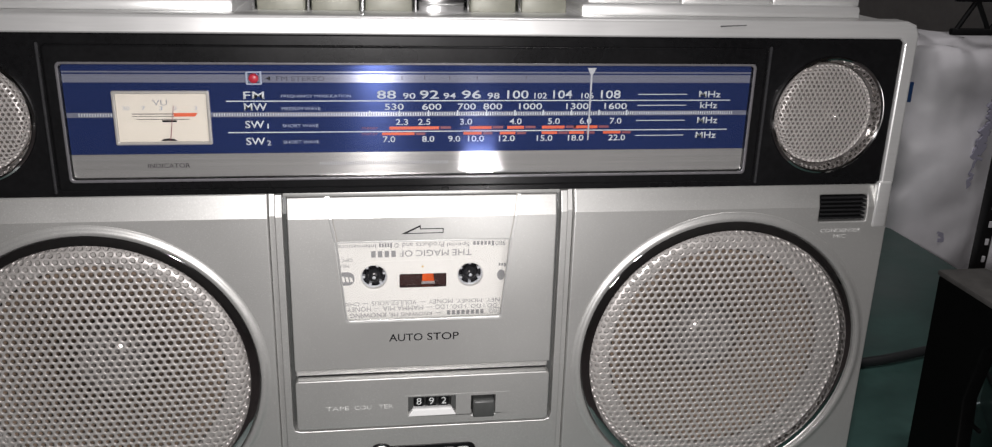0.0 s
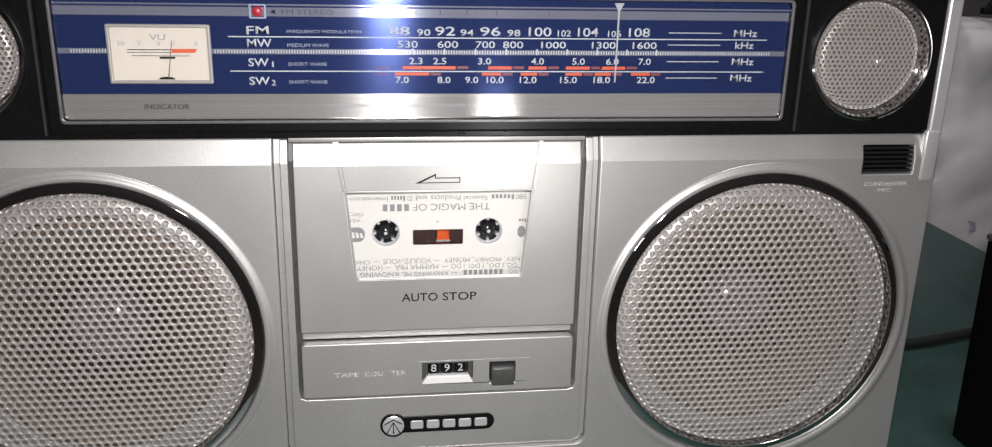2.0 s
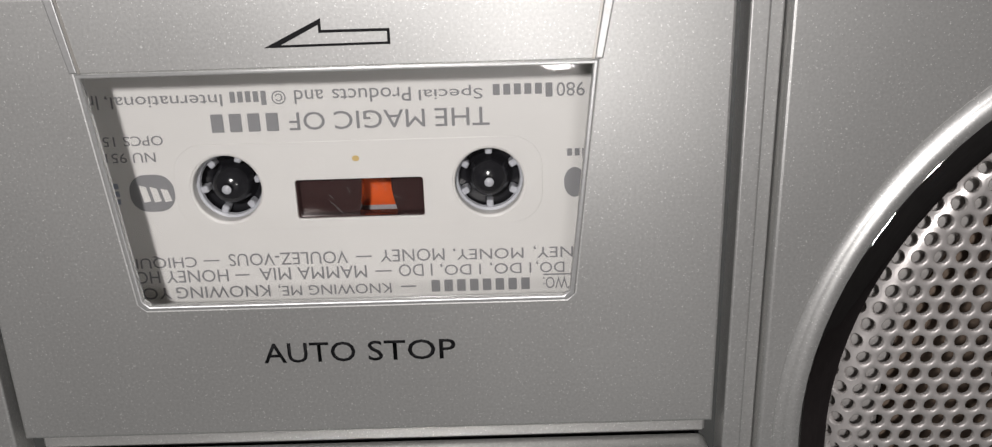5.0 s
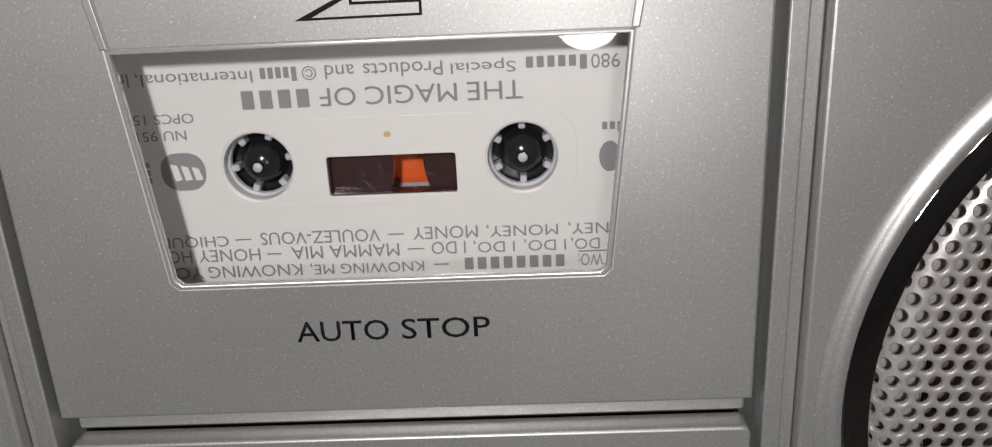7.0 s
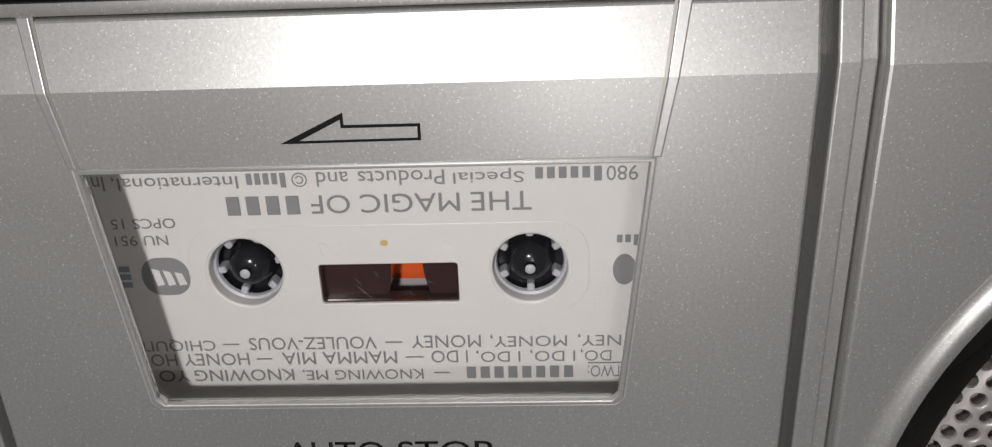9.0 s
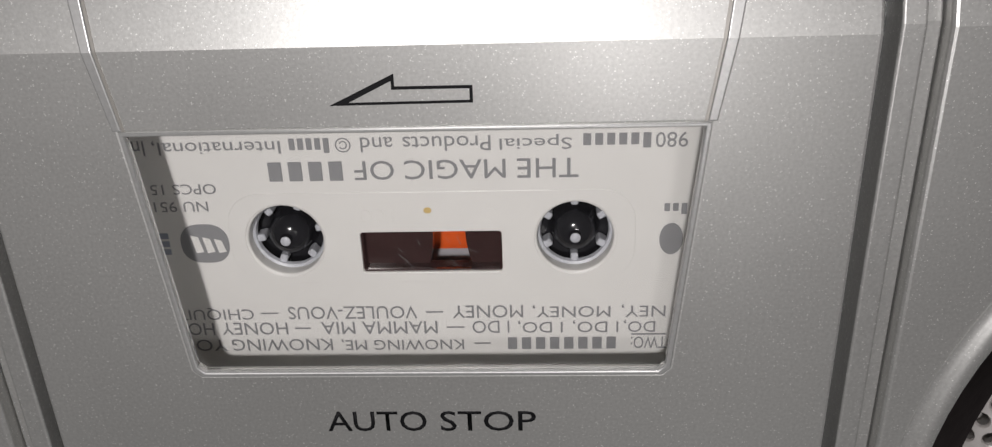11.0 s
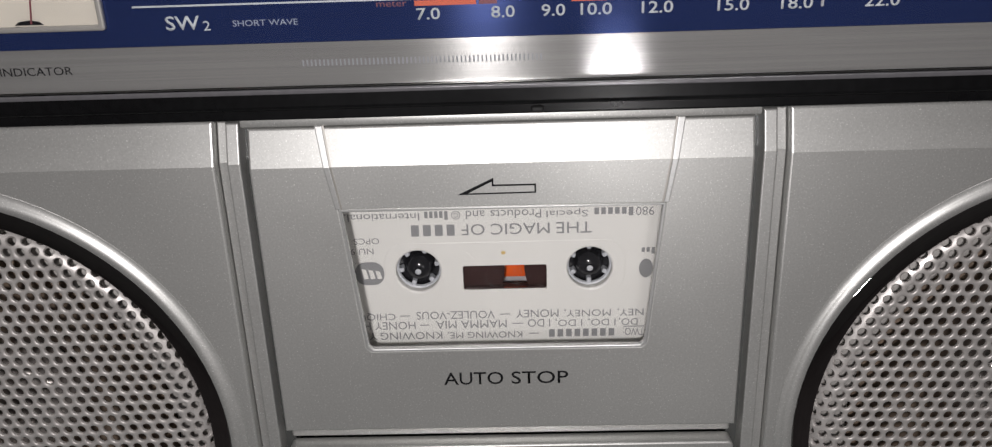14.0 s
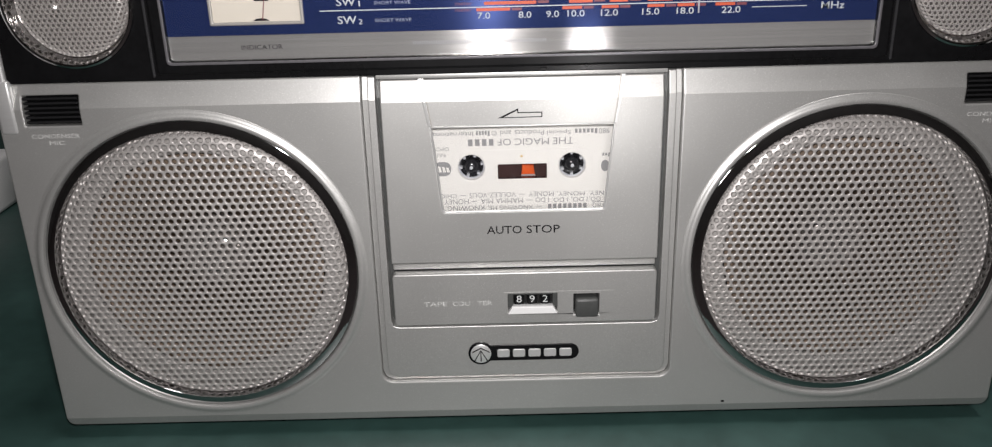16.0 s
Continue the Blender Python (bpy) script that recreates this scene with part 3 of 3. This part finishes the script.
for s, x0, x1 in (("AUTO", -15.4, -0.9), ("STOP", 1.1, 14.9)):
    part("door_word", lettering(s, x0, x1, 96.0, 99.5, 0.02, False, 0.08, 0.004), PRINT_BLACK, radio, "black printed word")
arrow = [(-9.8, 145.4), (-1.6, 149.3), (-1.6, 147.7), (7.9, 147.7), (7.9, 145.5)]
arrow_in = [(-7.4, 145.75), (-2.0, 148.4), (-2.0, 147.3), (7.5, 147.3), (7.5, 145.85)]
part("door_arrow", plate([arrow, arrow_in], -0.06, 0.1), PRINT_BLACK, radio, "black outlined arrow")

# the counter
part("counter_panel", plate([rounded(-56.2, 53.9, 56.2, 78.0, 1.6), rounded(-7.4, 58.8, 14.0, 68.2, 0.3), rounded(20.8, 57.6, 32.0, 67.6, 0.3)], 0.1, 5, 0.45), SILVER, radio)
part("counter_recess", plate([rounded(-8.9, 58.2, 38.4, 68.9, 0.5), rounded(-7.4, 58.8, 14.0, 68.2, 0.3), rounded(20.8, 57.6, 32.0, 67.6, 0.3)], 0.03, 0.4, 0.03, 1), SILVER, radio)
part("counter_back", bars([(-7.6, 58.6, 14.2, 68.4), (20.6, 57.4, 32.2, 67.8)], 4.6, 5.4), BLACK_DEEP, radio)
part("counter_surround", plate([rounded(-7.3, 61.0, 13.9, 68.1, 0.2), rounded(-5.0, 61.8, 12.0, 67.2, 0.2)], 1.0, 4.6), DARK_GREY, radio)
for k, s in enumerate("892"):
    x = -2.4 + 5.6 * k
    wheel = part("counter_wheel", box(x - 2.3, x + 2.3, 2.2, 6, 61.6, 67.4, 1.0, 2), BLACK, radio)
    w = 0.5 if s == "1" else 1.1
    part("counter_figure", lettering(s, x - w, x + w, 62.9, 66.2, 2.2, False, 0.05), PRINT_WHITE, wheel)
part("counter_lip", plate([[(-7.4, 58.6), (14.0, 58.6), (12.2, 61.9), (-5.4, 61.9)]], -0.6, 3.0, 0.3, 1), WHITE, radio, "white counter lip")
part("counter_button", box(21.6, 31.4, -2.6, 4, 57.4, 65.8, 1.0, 3), DARK_GREY, radio, "dark grey reset button")
for s, x0, x1 in (("TAPE", -43.4, -33.4), ("COU", -31.0, -23.6), ("TER", -20.4, -14.0)):
    part("counter_words", lettering(s, x0, x1, 63.0, 65.0, 0.12, False, 0.06), WORN_PRINT, radio, "worn pale lettering")
badge = part("maker_badge", plate([rounded(-24.2, 36.0, 23.4, 43.6, 3.8)], -0.5, 0.6, 0.25), BLACK, radio, "black badge with silver emblem and bars")
part("emblem_back", turned([(5.5, 0.2), (5.5, -0.5), (5.2, -0.7), (0.2, -0.72)], -19.6, 39.8, 32), BLACK, badge)
part("badge_emblem", turned([(4.5, 0.2), (4.5, -0.8), (4.2, -1.0), (0.2, -1.04)], -19.6, 39.8, 32), WHITE_TRIM, badge)
for a in (-2.9, 0.0, 2.9):
    part("emblem_groove", plate([[(-19.75, 41.6), (-19.45, 41.6), (-19.6 + a + 0.25, 36.2), (-19.6 + a - 0.25, 36.2)]], -1.25, -0.9), BLACK, badge)
for s in (-1, 1):
    part("emblem_groove", plate([[(-19.6, 43.0), (-19.6, 42.5), (-19.6 + s * 3.9, 40.4), (-19.6 + s * 3.7, 40.9)]], -1.25, -0.9), BLACK, badge)
for k in range(5):
    x = -12.4 + 6.8 * k
    part("badge_bar", plate([rounded(x, 37.9, x + 5.4, 41.7, 0.8)], -1.0, 0, 0.2, 1), WHITE_TRIM, badge)

# controls on the top
part("top_deck", box(-200, 200, 14, 112, 229, 233.5, 1.5), WHITE_TRIM, radio)
for x0, x1 in ((-200, -74), (66, 190)):
    part("control_bank", box(x0, x1, 18, 105, 232, 238.5, 1.5), WHITE_TRIM, radio)
for k in range(3):
    for x0 in (-198, 70):
        part("top_key", box(x0 + 41 * k, x0 + 41 * k + 40.2, 24, 100, 237, 243, 1.2), WHITE_TRIM, radio)
for x in (-142, -100):
    part("slide_slot", box(x - 5, x + 23, 31, 37, 242.5, 243.3, 0.2, 1), BLACK_DEEP, radio)
    part("slide_knob", box(x, x + 18, 30, 44, 242.8, 253, 1.5), BLACK, radio)
for k in range(6):
    x = -66 + 21.6 * k
    part("piano_key", box(x, x + 19.6, 26, 60, 231, 241 if k != 3 else 244, 1.5), OLIVE if k != 3 else BRIGHT_CHROME, radio, "greenish cassette key" if k != 3 else "chrome cassette key")
    part("key_divider", box(x - 1.4, x - 0.4, 24, 60, 231, 240, 0.3, 1), BRIGHT_CHROME, radio)
for x in (-60, -36):
    part("key_cap", box(x, x + 17, 58, 76, 236, 250, 3, 3), BRIGHT_CHROME, radio)

# ---- the cassette ----
tape = thing("compact_cassette", "ivory compact cassette with grey print, upside down behind clear window", "cassette", (0, 0.0125, 0.0915))
BACK = Matrix.Translation((0, -0.0125, -0.0915))


def tape_part(name, data, mat, parent=tape, label=""):
    ob = part(name, data, mat, parent, label)
    if parent is tape:
        ob.matrix_parent_inverse = BACK
    return ob


CY = 11.6
HZ = 121.4
TAPE_WINDOW = rounded(-10.3, 116.0, 10.3, 122.6, 0.5)
shell = tape_part("shell", plate([rounded(-50, 92, 50, 155, 2), circle(-21.3, HZ, 5.5, 40), circle(20.9, HZ, 5.5, 40), TAPE_WINDOW], CY, CY + 3.2, 0.4, 3), CASSETTE_WHITE)
tape_part("raised_area", plate([rounded(-29.5, 114.4, 29.5, 128.9, 5.0), circle(-21.3, HZ, 5.9, 40), circle(20.9, HZ, 5.9, 40), TAPE_WINDOW], CY - 0.12, CY + 0.4, 0.1, 1), CASSETTE_WHITE)
tape_part("back_shell", plate([rounded(-50, 92, 50, 155, 2), circle(-21.3, HZ, 5.9, 40), circle(20.9, HZ, 5.9, 40), rounded(-12, 108, 12, 124, 0.8)], CY + 6.0, CY + 8.4, 0.3, 1), CASSETTE_WHITE)
tape_part("tape_window", plate([rounded(-10.08, 116.22, 10.08, 122.38, 0.4)], CY + 0.5, CY + 1.0), SMOKED, label="smoked brown tape window with fine scratches").visible_shadow = False
# Brown ring added to darken the hole's wall, which otherwise catches light.
tape_part("window_darkening_ring", plate([rounded(-10.29, 116.01, 10.29, 122.59, 0.5), rounded(-10.1, 116.2, 10.1, 122.4, 0.4)], CY + 0.4, CY + 3.3), BROWN_TAPE)
for cx, r in ((-21.3, 21.3), (20.9, 16.1)):
    tape_part("tape_pack", turned([(5.9, CY + 5.6), (5.9, CY + 2.6), (r - 0.2, CY + 2.5), (r, CY + 2.6), (r, CY + 5.6)], cx, HZ, 96), BROWN_TAPE, label="brown tape wound on its reel")
rnd = random.Random(3)
for k in range(9):
    x, z, w = rnd.uniform(-9, 9), rnd.uniform(117, 121.5), rnd.uniform(0.5, 1.8)
    scratch = bars([(-w / 2, -0.025, w / 2, 0.025)], CY + 0.47, CY + 0.5)
    scratch.transform(Matrix.Translation((x / 1000, 0, z / 1000)) @ Matrix.Rotation(rnd.uniform(0.3, 1.2), 4, "Y"))
    tape_part("scratch", scratch, PRINT_LABEL)
part("deck_card", bars([(-13, 114.6, 16, 132)], 22.0, 22.6), ORANGE, radio, "orange card in the deck behind the cassette")
part("deck_card", bars([(-13, 98, 16, 114.6)], 22.05, 22.6), REEL_GREY, radio, "pale grey card in the deck behind the cassette")
for s, phase in ((-1, 20), (1, 0)):
    cx = s * 21.1 - 0.2
    RY = CY + 1.6
    reel = tape_part("reel", turned([(6.0, RY + 0.9), (5.5, RY + 0.5), (5.1, RY + 0.7), (4.95, RY + 1.3)], cx, HZ, 40), REEL_GREY, label="pale reel ring with teeth")
    for k in range(6):
        a = radians(phase + 60 * k)
        tooth = box(-0.55, 0.55, RY + 0.9, RY + 3.4, 3.9, 5.3, 0.2, 1)
        tooth.transform(Matrix.Translation((cx / 1000, 0, HZ / 1000)) @ Matrix.Rotation(a, 4, "Y"))
        part("tooth", tooth, REEL_GREY, reel)
    part("tape_spindle", (turned([(5.3, RY + 1.4), (5.2, RY + 3.6), (3.9, RY + 3.8), (3.5, RY + 3.0), (3.3, RY + 1.4), (2.9, RY + 0.1), (2.2, RY - 0.6), (1.5, RY - 0.95), (0.9, RY - 1.1), (0.8, RY - 1.8), (0.2, RY - 1.9)], cx, HZ, 36)), SPINDLE, radio, "glossy black drive spindle")
    part("spindle_tip", (turned([(0.8, RY - 1.2), (0.75, RY - 1.9), (0.45, RY - 2.1), (0.1, RY - 2.15)], cx, HZ, 16)), REEL_GREY, radio)


def line(words, z0, z1, stretch=1.0, shift=0.0):
    """Upside-down words from x = a down to x = b; a number in place of words: so many plain bars, letter by letter."""
    for s, a, b in words:
        a, b = a * stretch + shift, b * stretch + shift
        if isinstance(s, int):
            step = (a - b) / s
            for k in range(s):
                small = k > 0 and z1 - z0 < 2.3 and z0 > 120
                tape_part("label_bar", bars([(a - step * (k + 0.66), z0 + (0.5 if small else 0.0), a - step * k, z1)], CY - 0.16, CY - 0.11), PRINT_LABEL)
        else:
            tape_part("label_words", lettering(s, b, a, z0, z1, CY - 0.12, True, 0.04, 0.0), PRINT_LABEL)


line([("THE", 21.2, 12.5), ("MAGIC", 10.9, -3.5), ("OF", -5.0, -10.7), (4, -12.4, -24.1)], 130.8, 133.7, 0.985, 0.42)
line([("980", 35.1, 30.8), (6, 30.2, 20.6), ("Special", 19.6, 9.9), ("Products", 8.7, -3.2), ("and", -4.6, -9.0), ("©", -10.3, -12.5), (5, -13.3, -19.2), ("International,", -20.0, -37.8), ("In", -38.9, -40.6)], 135.0, 137.2, 1.022, 0.3)
line([("NEY,", 33.0, 26.6), ("MONEY,", 25.0, 13.6), ("MONEY", 12.2, 1.8), ("VOULEZ-VOUS", -3.5, -22.8), ("CHIQUIT", -28.0, -39.8)], 108.1, 110.3, 1.02, 0.7)
line([("DO,", 31.8, 27.2), ("I DO,", 26.4, 19.7), ("I DO,", 18.2, 11.6), ("I DO", 10.3, 4.8), ("MAMMA MIA", -0.4, -17.9), ("HONEY", -23.0, -33.1), ("HO", -34.2, -38.2)], 105.4, 107.6, 1.02, 0.5)
line([("TWO:", 33.4, 28.2), (8, 26.0, 9.2), ("KNOWING ME,", 3.3, -15.2), ("KNOWING", -16.6, -32.0), ("YO", -32.8, -37.6)], 102.5, 104.6, 1.02, 0.6)
for z, spots in ((109.2, ((1.1, -1.5), (-24.1, -26.7))), (106.5, ((4.2, 1.5), (-19.4, -21.8))), (103.6, ((8.1, 5.6),)), (105.05, ((34.6, 29.4),))):
    for a, b in spots:
        tape_part("label_dash", bars([(b, z - 0.12, a, z + 0.12)], CY - 0.16, CY - 0.11), PRINT_LABEL)
line([("OPCS 15", -30.3, -39.8)], 129.0, 130.6)
line([("NU 951", -31.9, -39.8)], 126.3, 127.9)
line([(3, 36.6, 33.0)], 124.9, 126.6)
for k in range(3):
    tape_part("label_bar", bars([(-40.2, 119.4 + 1.3 * k, -38.6, 120.3 + 1.3 * k)], CY - 0.16, CY - 0.11), PRINT_GREY)
for s, x in (("100", -7.6), ("0", 8.8)):
    tape_part("moulded_figure", lettering(s, x - 0.8 * len(s), x + 0.8 * len(s), 124.0, 126.2, CY - 0.12, True, 0.12), CASSETTE_WHITE)
emblem = tape_part("label_emblem", plate([rounded(-36.95, 118.0, -29.75, 124.2, 2.7)], CY - 0.14, CY), PRINT_LABEL)
for k in range(3):
    x = -35.5 + 1.7 * k
    part("emblem_bar", (plate([[(x + 0.7, 119.6), (x + 1.8, 119.8), (x + 1.3, 122.2 - 0.3 * k), (x + 0.2, 122.5 - 0.3 * k)]], CY - 0.2, CY - 0.13)), CASSETTE_WHITE, emblem)
tape_part("label_dot", plate([circle(34.6, 121.0, 1.7, 20, 2.5)], CY - 0.14, CY), PRINT_LABEL)
tape_part("label_stain", plate([circle(-0.2, 126.0, 0.6, 10, 0.5)], CY - 0.14, CY), material("yellow_stain", (0.62, 0.45, 0.18), 0.6))


# ---- things beside and behind the radio ----
STAND = material("black_stand_plastic", (0.0015, 0.0015, 0.0015), 0.6, 0, 0.15, (200, 200, 200), 0.05, 0.05, 0.2, spec=0.12)
stand = thing("black_stand", "matt black upright stand with a flat grey top", "stand", (0.275, 0.03, 0.0))
SB = Matrix.Translation((-0.275, -0.03, 0.0))
# The top cap is a lighter, mottled grey than the upright.
STAND_TOP = material("grey_stand_top", (0.06, 0.057, 0.054), 0.8, 0, 0.2, (150, 150, 150), 0.1, 0, 0.3)


def prism(points, y0, y1, bevel=1.0):
    return plate([points], y0, y1, bevel)


AROUND = Matrix(((0, -1, 0, 0.267), (1, 0, 0, 0), (0, 0, 1, 0), (0, 0, 0, 1)))
side = [(31, 0), (33, 104), (31, 106), (-62, 106), (-62, 100), (-24, 97), (-9, 84), (-3, 54), (-6, 22), (-17, 3), (-17, 0)]
for name, data, mat in (("upright", prism(side, -4, 4), STAND), ("top_cap", box(-62, 33, -22, 5, 105, 108, 0.8), STAND_TOP),
                        ("prong", box(-14, -5, -1, 1, 81, 83, 0.5, 1), STAND), ("prong", box(-14, -3, -1, 1, 41, 43, 0.5, 1), STAND)):
    data.transform(AROUND)
    part(name, data, mat, stand).matrix_parent_inverse = SB


def tube_along(points, radius):
    data = bpy.data.curves.new("cord", "CURVE")
    data.dimensions, data.bevel_depth, data.bevel_resolution, data.resolution_u = "3D", radius, 3, 8
    s = data.splines.new("BEZIER")
    s.bezier_points.add(len(points) - 1)
    for b, p in zip(s.bezier_points, points):
        b.co = p
        b.handle_left_type = b.handle_right_type = "AUTO"
    ob = bpy.data.objects.new("cord", data)
    mesh = bpy.data.meshes.new_from_object(ob)
    bpy.data.objects.remove(ob)
    bpy.data.curves.remove(data)
    return smooth(mesh, 60)


CORD = material("black_rubber_cord", (0.012, 0.013, 0.014), 0.5)
tagged(part("power_cord", tube_along([(0.20, 0.13, 0.0035), (0.29, 0.128, 0.0035), (0.345, 0.14, 0.004), (0.43, 0.168, 0.0035), (0.56, 0.19, 0.0035)], 0.0032), CORD), "thin black cord lying on the green table", "cable")
tagged(part("plug_cord", tube_along([(-0.20, 0.112, 0.006), (-0.225, 0.108, 0.006), (-0.247, 0.112, 0.006), (-0.262, 0.138, 0.006)], 0.0055), CORD), "thick black cord lying beside the radio", "cable")

CLEAR = glass("clear_case_plastic", (0.86, 0.88, 0.88), 0.05)
case = thing("cassette_case", "clear cassette case with dark printed insert, standing on edge", "cassette case", (0.33, 0.0, 0.0))
turn = pose(0.293, -0.020, 0.0, 0, 0, 62)
for name, data, mat in (("case_shell", box(0, 109, 0, 16, 0, 70, 0.8, 2), CLEAR), ("insert_card", box(3, 106, 3, 5, 3, 67, 0, 1), PRINT_BLACK),
                        ("spine_card", box(2, 3, 3, 14, 3, 67, 0, 1), PRINT_BLACK)):
    data.transform(Matrix.Translation((-0.33, 0, 0)) @ turn)
    part(name, data, mat, case)
for z, a, b in ((56, 8, 60), (48, 8, 44), (40, 8, 70), (30, 8, 52), (22, 8, 64)):
    data = bars([(a, z, b, z + 4)], 2.8, 3.0)
    data.transform(Matrix.Translation((-0.33, 0, 0)) @ turn)
    part("print_bar", data, WORN_PRINT, case)
for z, a in ((50, 16), (34, 12), (14, 10)):
    data = box(1.8, 2.0, 5, 12, z - a / 2, z + a / 2, 0, 1)
    data.transform(Matrix.Translation((-0.33, 0, 0)) @ turn)
    part("print_bar", data, WORN_PRINT, case)


def crumpled(cx, cy, w, d, h, seed, lean=0.0):
    """A soft closed bag: a rounded block with folds and a gathered top."""
    verts, faces, nu, nv = [], [], 72, 44
    for j in range(nv + 1):
        v = j / nv
        for i in range(nu):
            a = 2 * math.pi * i / nu
            c, s = math.cos(a), math.sin(a)
            k = (abs(c) ** 5 + abs(s) ** 5) ** -0.2
            fat = (1.0 - 0.35 * v ** 4) * (0.93 + 0.07 * math.sin(min(v * 6, 1.57)))
            if v > 0.93:
                fat *= max(0.0, (1 - v) / 0.07)
            x, y, z = w / 2 * c * k * fat, d / 2 * s * k * fat, h * min(v / 0.93, 1.0)
            q = Vector((x * 14 + seed, y * 14, z * 9))
            f = noise.noise(q) * 0.5 + noise.noise(q * 2.3) * 0.3 + noise.noise(q * 5.1) * 0.14
            g = 0.018 * f * min(1.0, v * 6)
            verts.append((cx + x + g * c + lean * z, cy + y + g * s, max(0.0005, z + 0.022 * f * v)))
    for j in range(nv):
        for i in range(nu):
            faces.append((j * nu + i, j * nu + (i + 1) % nu, (j + 1) * nu + (i + 1) % nu, (j + 1) * nu + i))
    mesh = bpy.data.meshes.new("bag")
    mesh.from_pydata(verts, [], faces)
    return smooth(mesh, 80)


BAG = material("white_plastic_bag", (0.76, 0.75, 0.78), 0.4, 0, 0.04, (60, 60, 60), 0.25, 0.1, 0.06)
bag = thing("plastic_bag", "crumpled white plastic bag with blurred blue marks on a wire shelf", "bag", (0.56, 0.46, -0.080))
BB = Matrix.Translation((-0.56, -0.46, 0.080))


def lowered(mesh, z):
    mesh.transform(Matrix.Translation((0, 0, z)))
    return mesh


part("bag_body", lowered(crumpled(0.540, 0.46, 0.20, 0.16, 0.246, 3.0, 0.05), -0.0795), BAG, bag).matrix_parent_inverse = BB
INK = material("blue_ink", (0.36, 0.35, 0.44), 0.6)
rnd = random.Random(11)
for k in range(56):
    z = -10 + 2.6 * k
    x = 512 + 0.20 * z + 7 * rnd.random()
    stroke = box(-2.6 - 3.0 * rnd.random(), 2.4 + 2.4 * rnd.random(), 377.0 - 0.03 * k, 378.6, -1.2, 1.4 + 3.0 * rnd.random(), 0.3, 1)
    stroke.transform(Matrix.Translation((x / 1000, 0, z / 1000)) @ Matrix.Rotation(rnd.uniform(-1, 1), 4, "Y"))
    part("ink_stroke", stroke, INK, bag).matrix_parent_inverse = BB
tagged(part("blue_tape", box(438, 453, 372, 373, 124, 142, 0.3, 1), material("blue_tape", (0.03, 0.10, 0.30), 0.5)), "small square of blue masking tape on the bag", "tape")
bag_two = thing("plastic_bag", "crumpled pale plastic bag on the wire shelf beside the post", "bag", (0.76, 0.46, -0.080))
part("bag_body", lowered(crumpled(0.745, 0.46, 0.19, 0.17, 0.22, 9.0, 0.0), -0.0795), BAG, bag_two).matrix_parent_inverse = Matrix.Translation((-0.76, -0.46, 0.080))

RACK = material("black_rack_steel", (0.015, 0.015, 0.016), 0.4, 0.4, 0.1, (200, 200, 200), 0.0, 0.05)
rack = thing("wire_rack", "black steel wire shelving rack with slotted posts", "shelf rack", (0.6, 0.45, -0.75))
RB = Matrix.Translation((-0.6, -0.45, 0.75))
for x, y in ((536, 354), (536, 800), (1200, 354), (1200, 800)):
    part("rack_post", box(x, x + 11, y, y + 11, -750, 900, 2), RACK, rack).matrix_parent_inverse = RB
for k in range(16):
    part("post_slot", box(540, 543.5, 353.2, 354.6, -40 + 17 * k, -34 + 17 * k, 0.3, 1), BAG, rack).matrix_parent_inverse = RB
for z in (-112, -90, 183, 211):
    for y in (366, 800):
        part("shelf_rail", box(476, 1200, y, y + 6, z, z + 6, 1.5, 2), RACK, rack).matrix_parent_inverse = RB
for k in range(22):
    x = 480 + 32 * k
    part("shelf_brace", tube_along([(x / 1000, 0.369, 0.186), ((x + 16) / 1000, 0.369, 0.213)], 0.0022), RACK, rack).matrix_parent_inverse = RB
    part("shelf_brace", tube_along([((x + 16) / 1000, 0.369, 0.213), ((x + 32) / 1000, 0.369, 0.186)], 0.0022), RACK, rack).matrix_parent_inverse = RB
    part("shelf_wire", tube_along([(x / 1000, 0.369, 0.2185), (x / 1000, 0.803, 0.2185)], 0.002), RACK, rack).matrix_parent_inverse = RB
    part("shelf_wire", tube_along([(x / 1000, 0.369, -0.0825), (x / 1000, 0.803, -0.0825)], 0.002), RACK, rack).matrix_parent_inverse = RB

tagged(part("white_box", box(-470, -393, 285, 345, 0, 41, 4, 3), WHITE), "small white plastic box standing on the green table", "box")
part("paint_chip", plate([circle(88.2, 12.4, 0.8, 12, 0.6)], -0.05, 0.5), BLACK, radio)
part("bezel_nub", box(7.0, 10.0, 0.2, 3, 163.6, 165.2, 0.7, 3), BLACK_DEEP, radio)
part("paint_chip", plate([[(120, 231.4), (131, 232.0), (131, 232.3), (120, 231.9)]], 0.3, 1.5), DARK_GREY, radio)
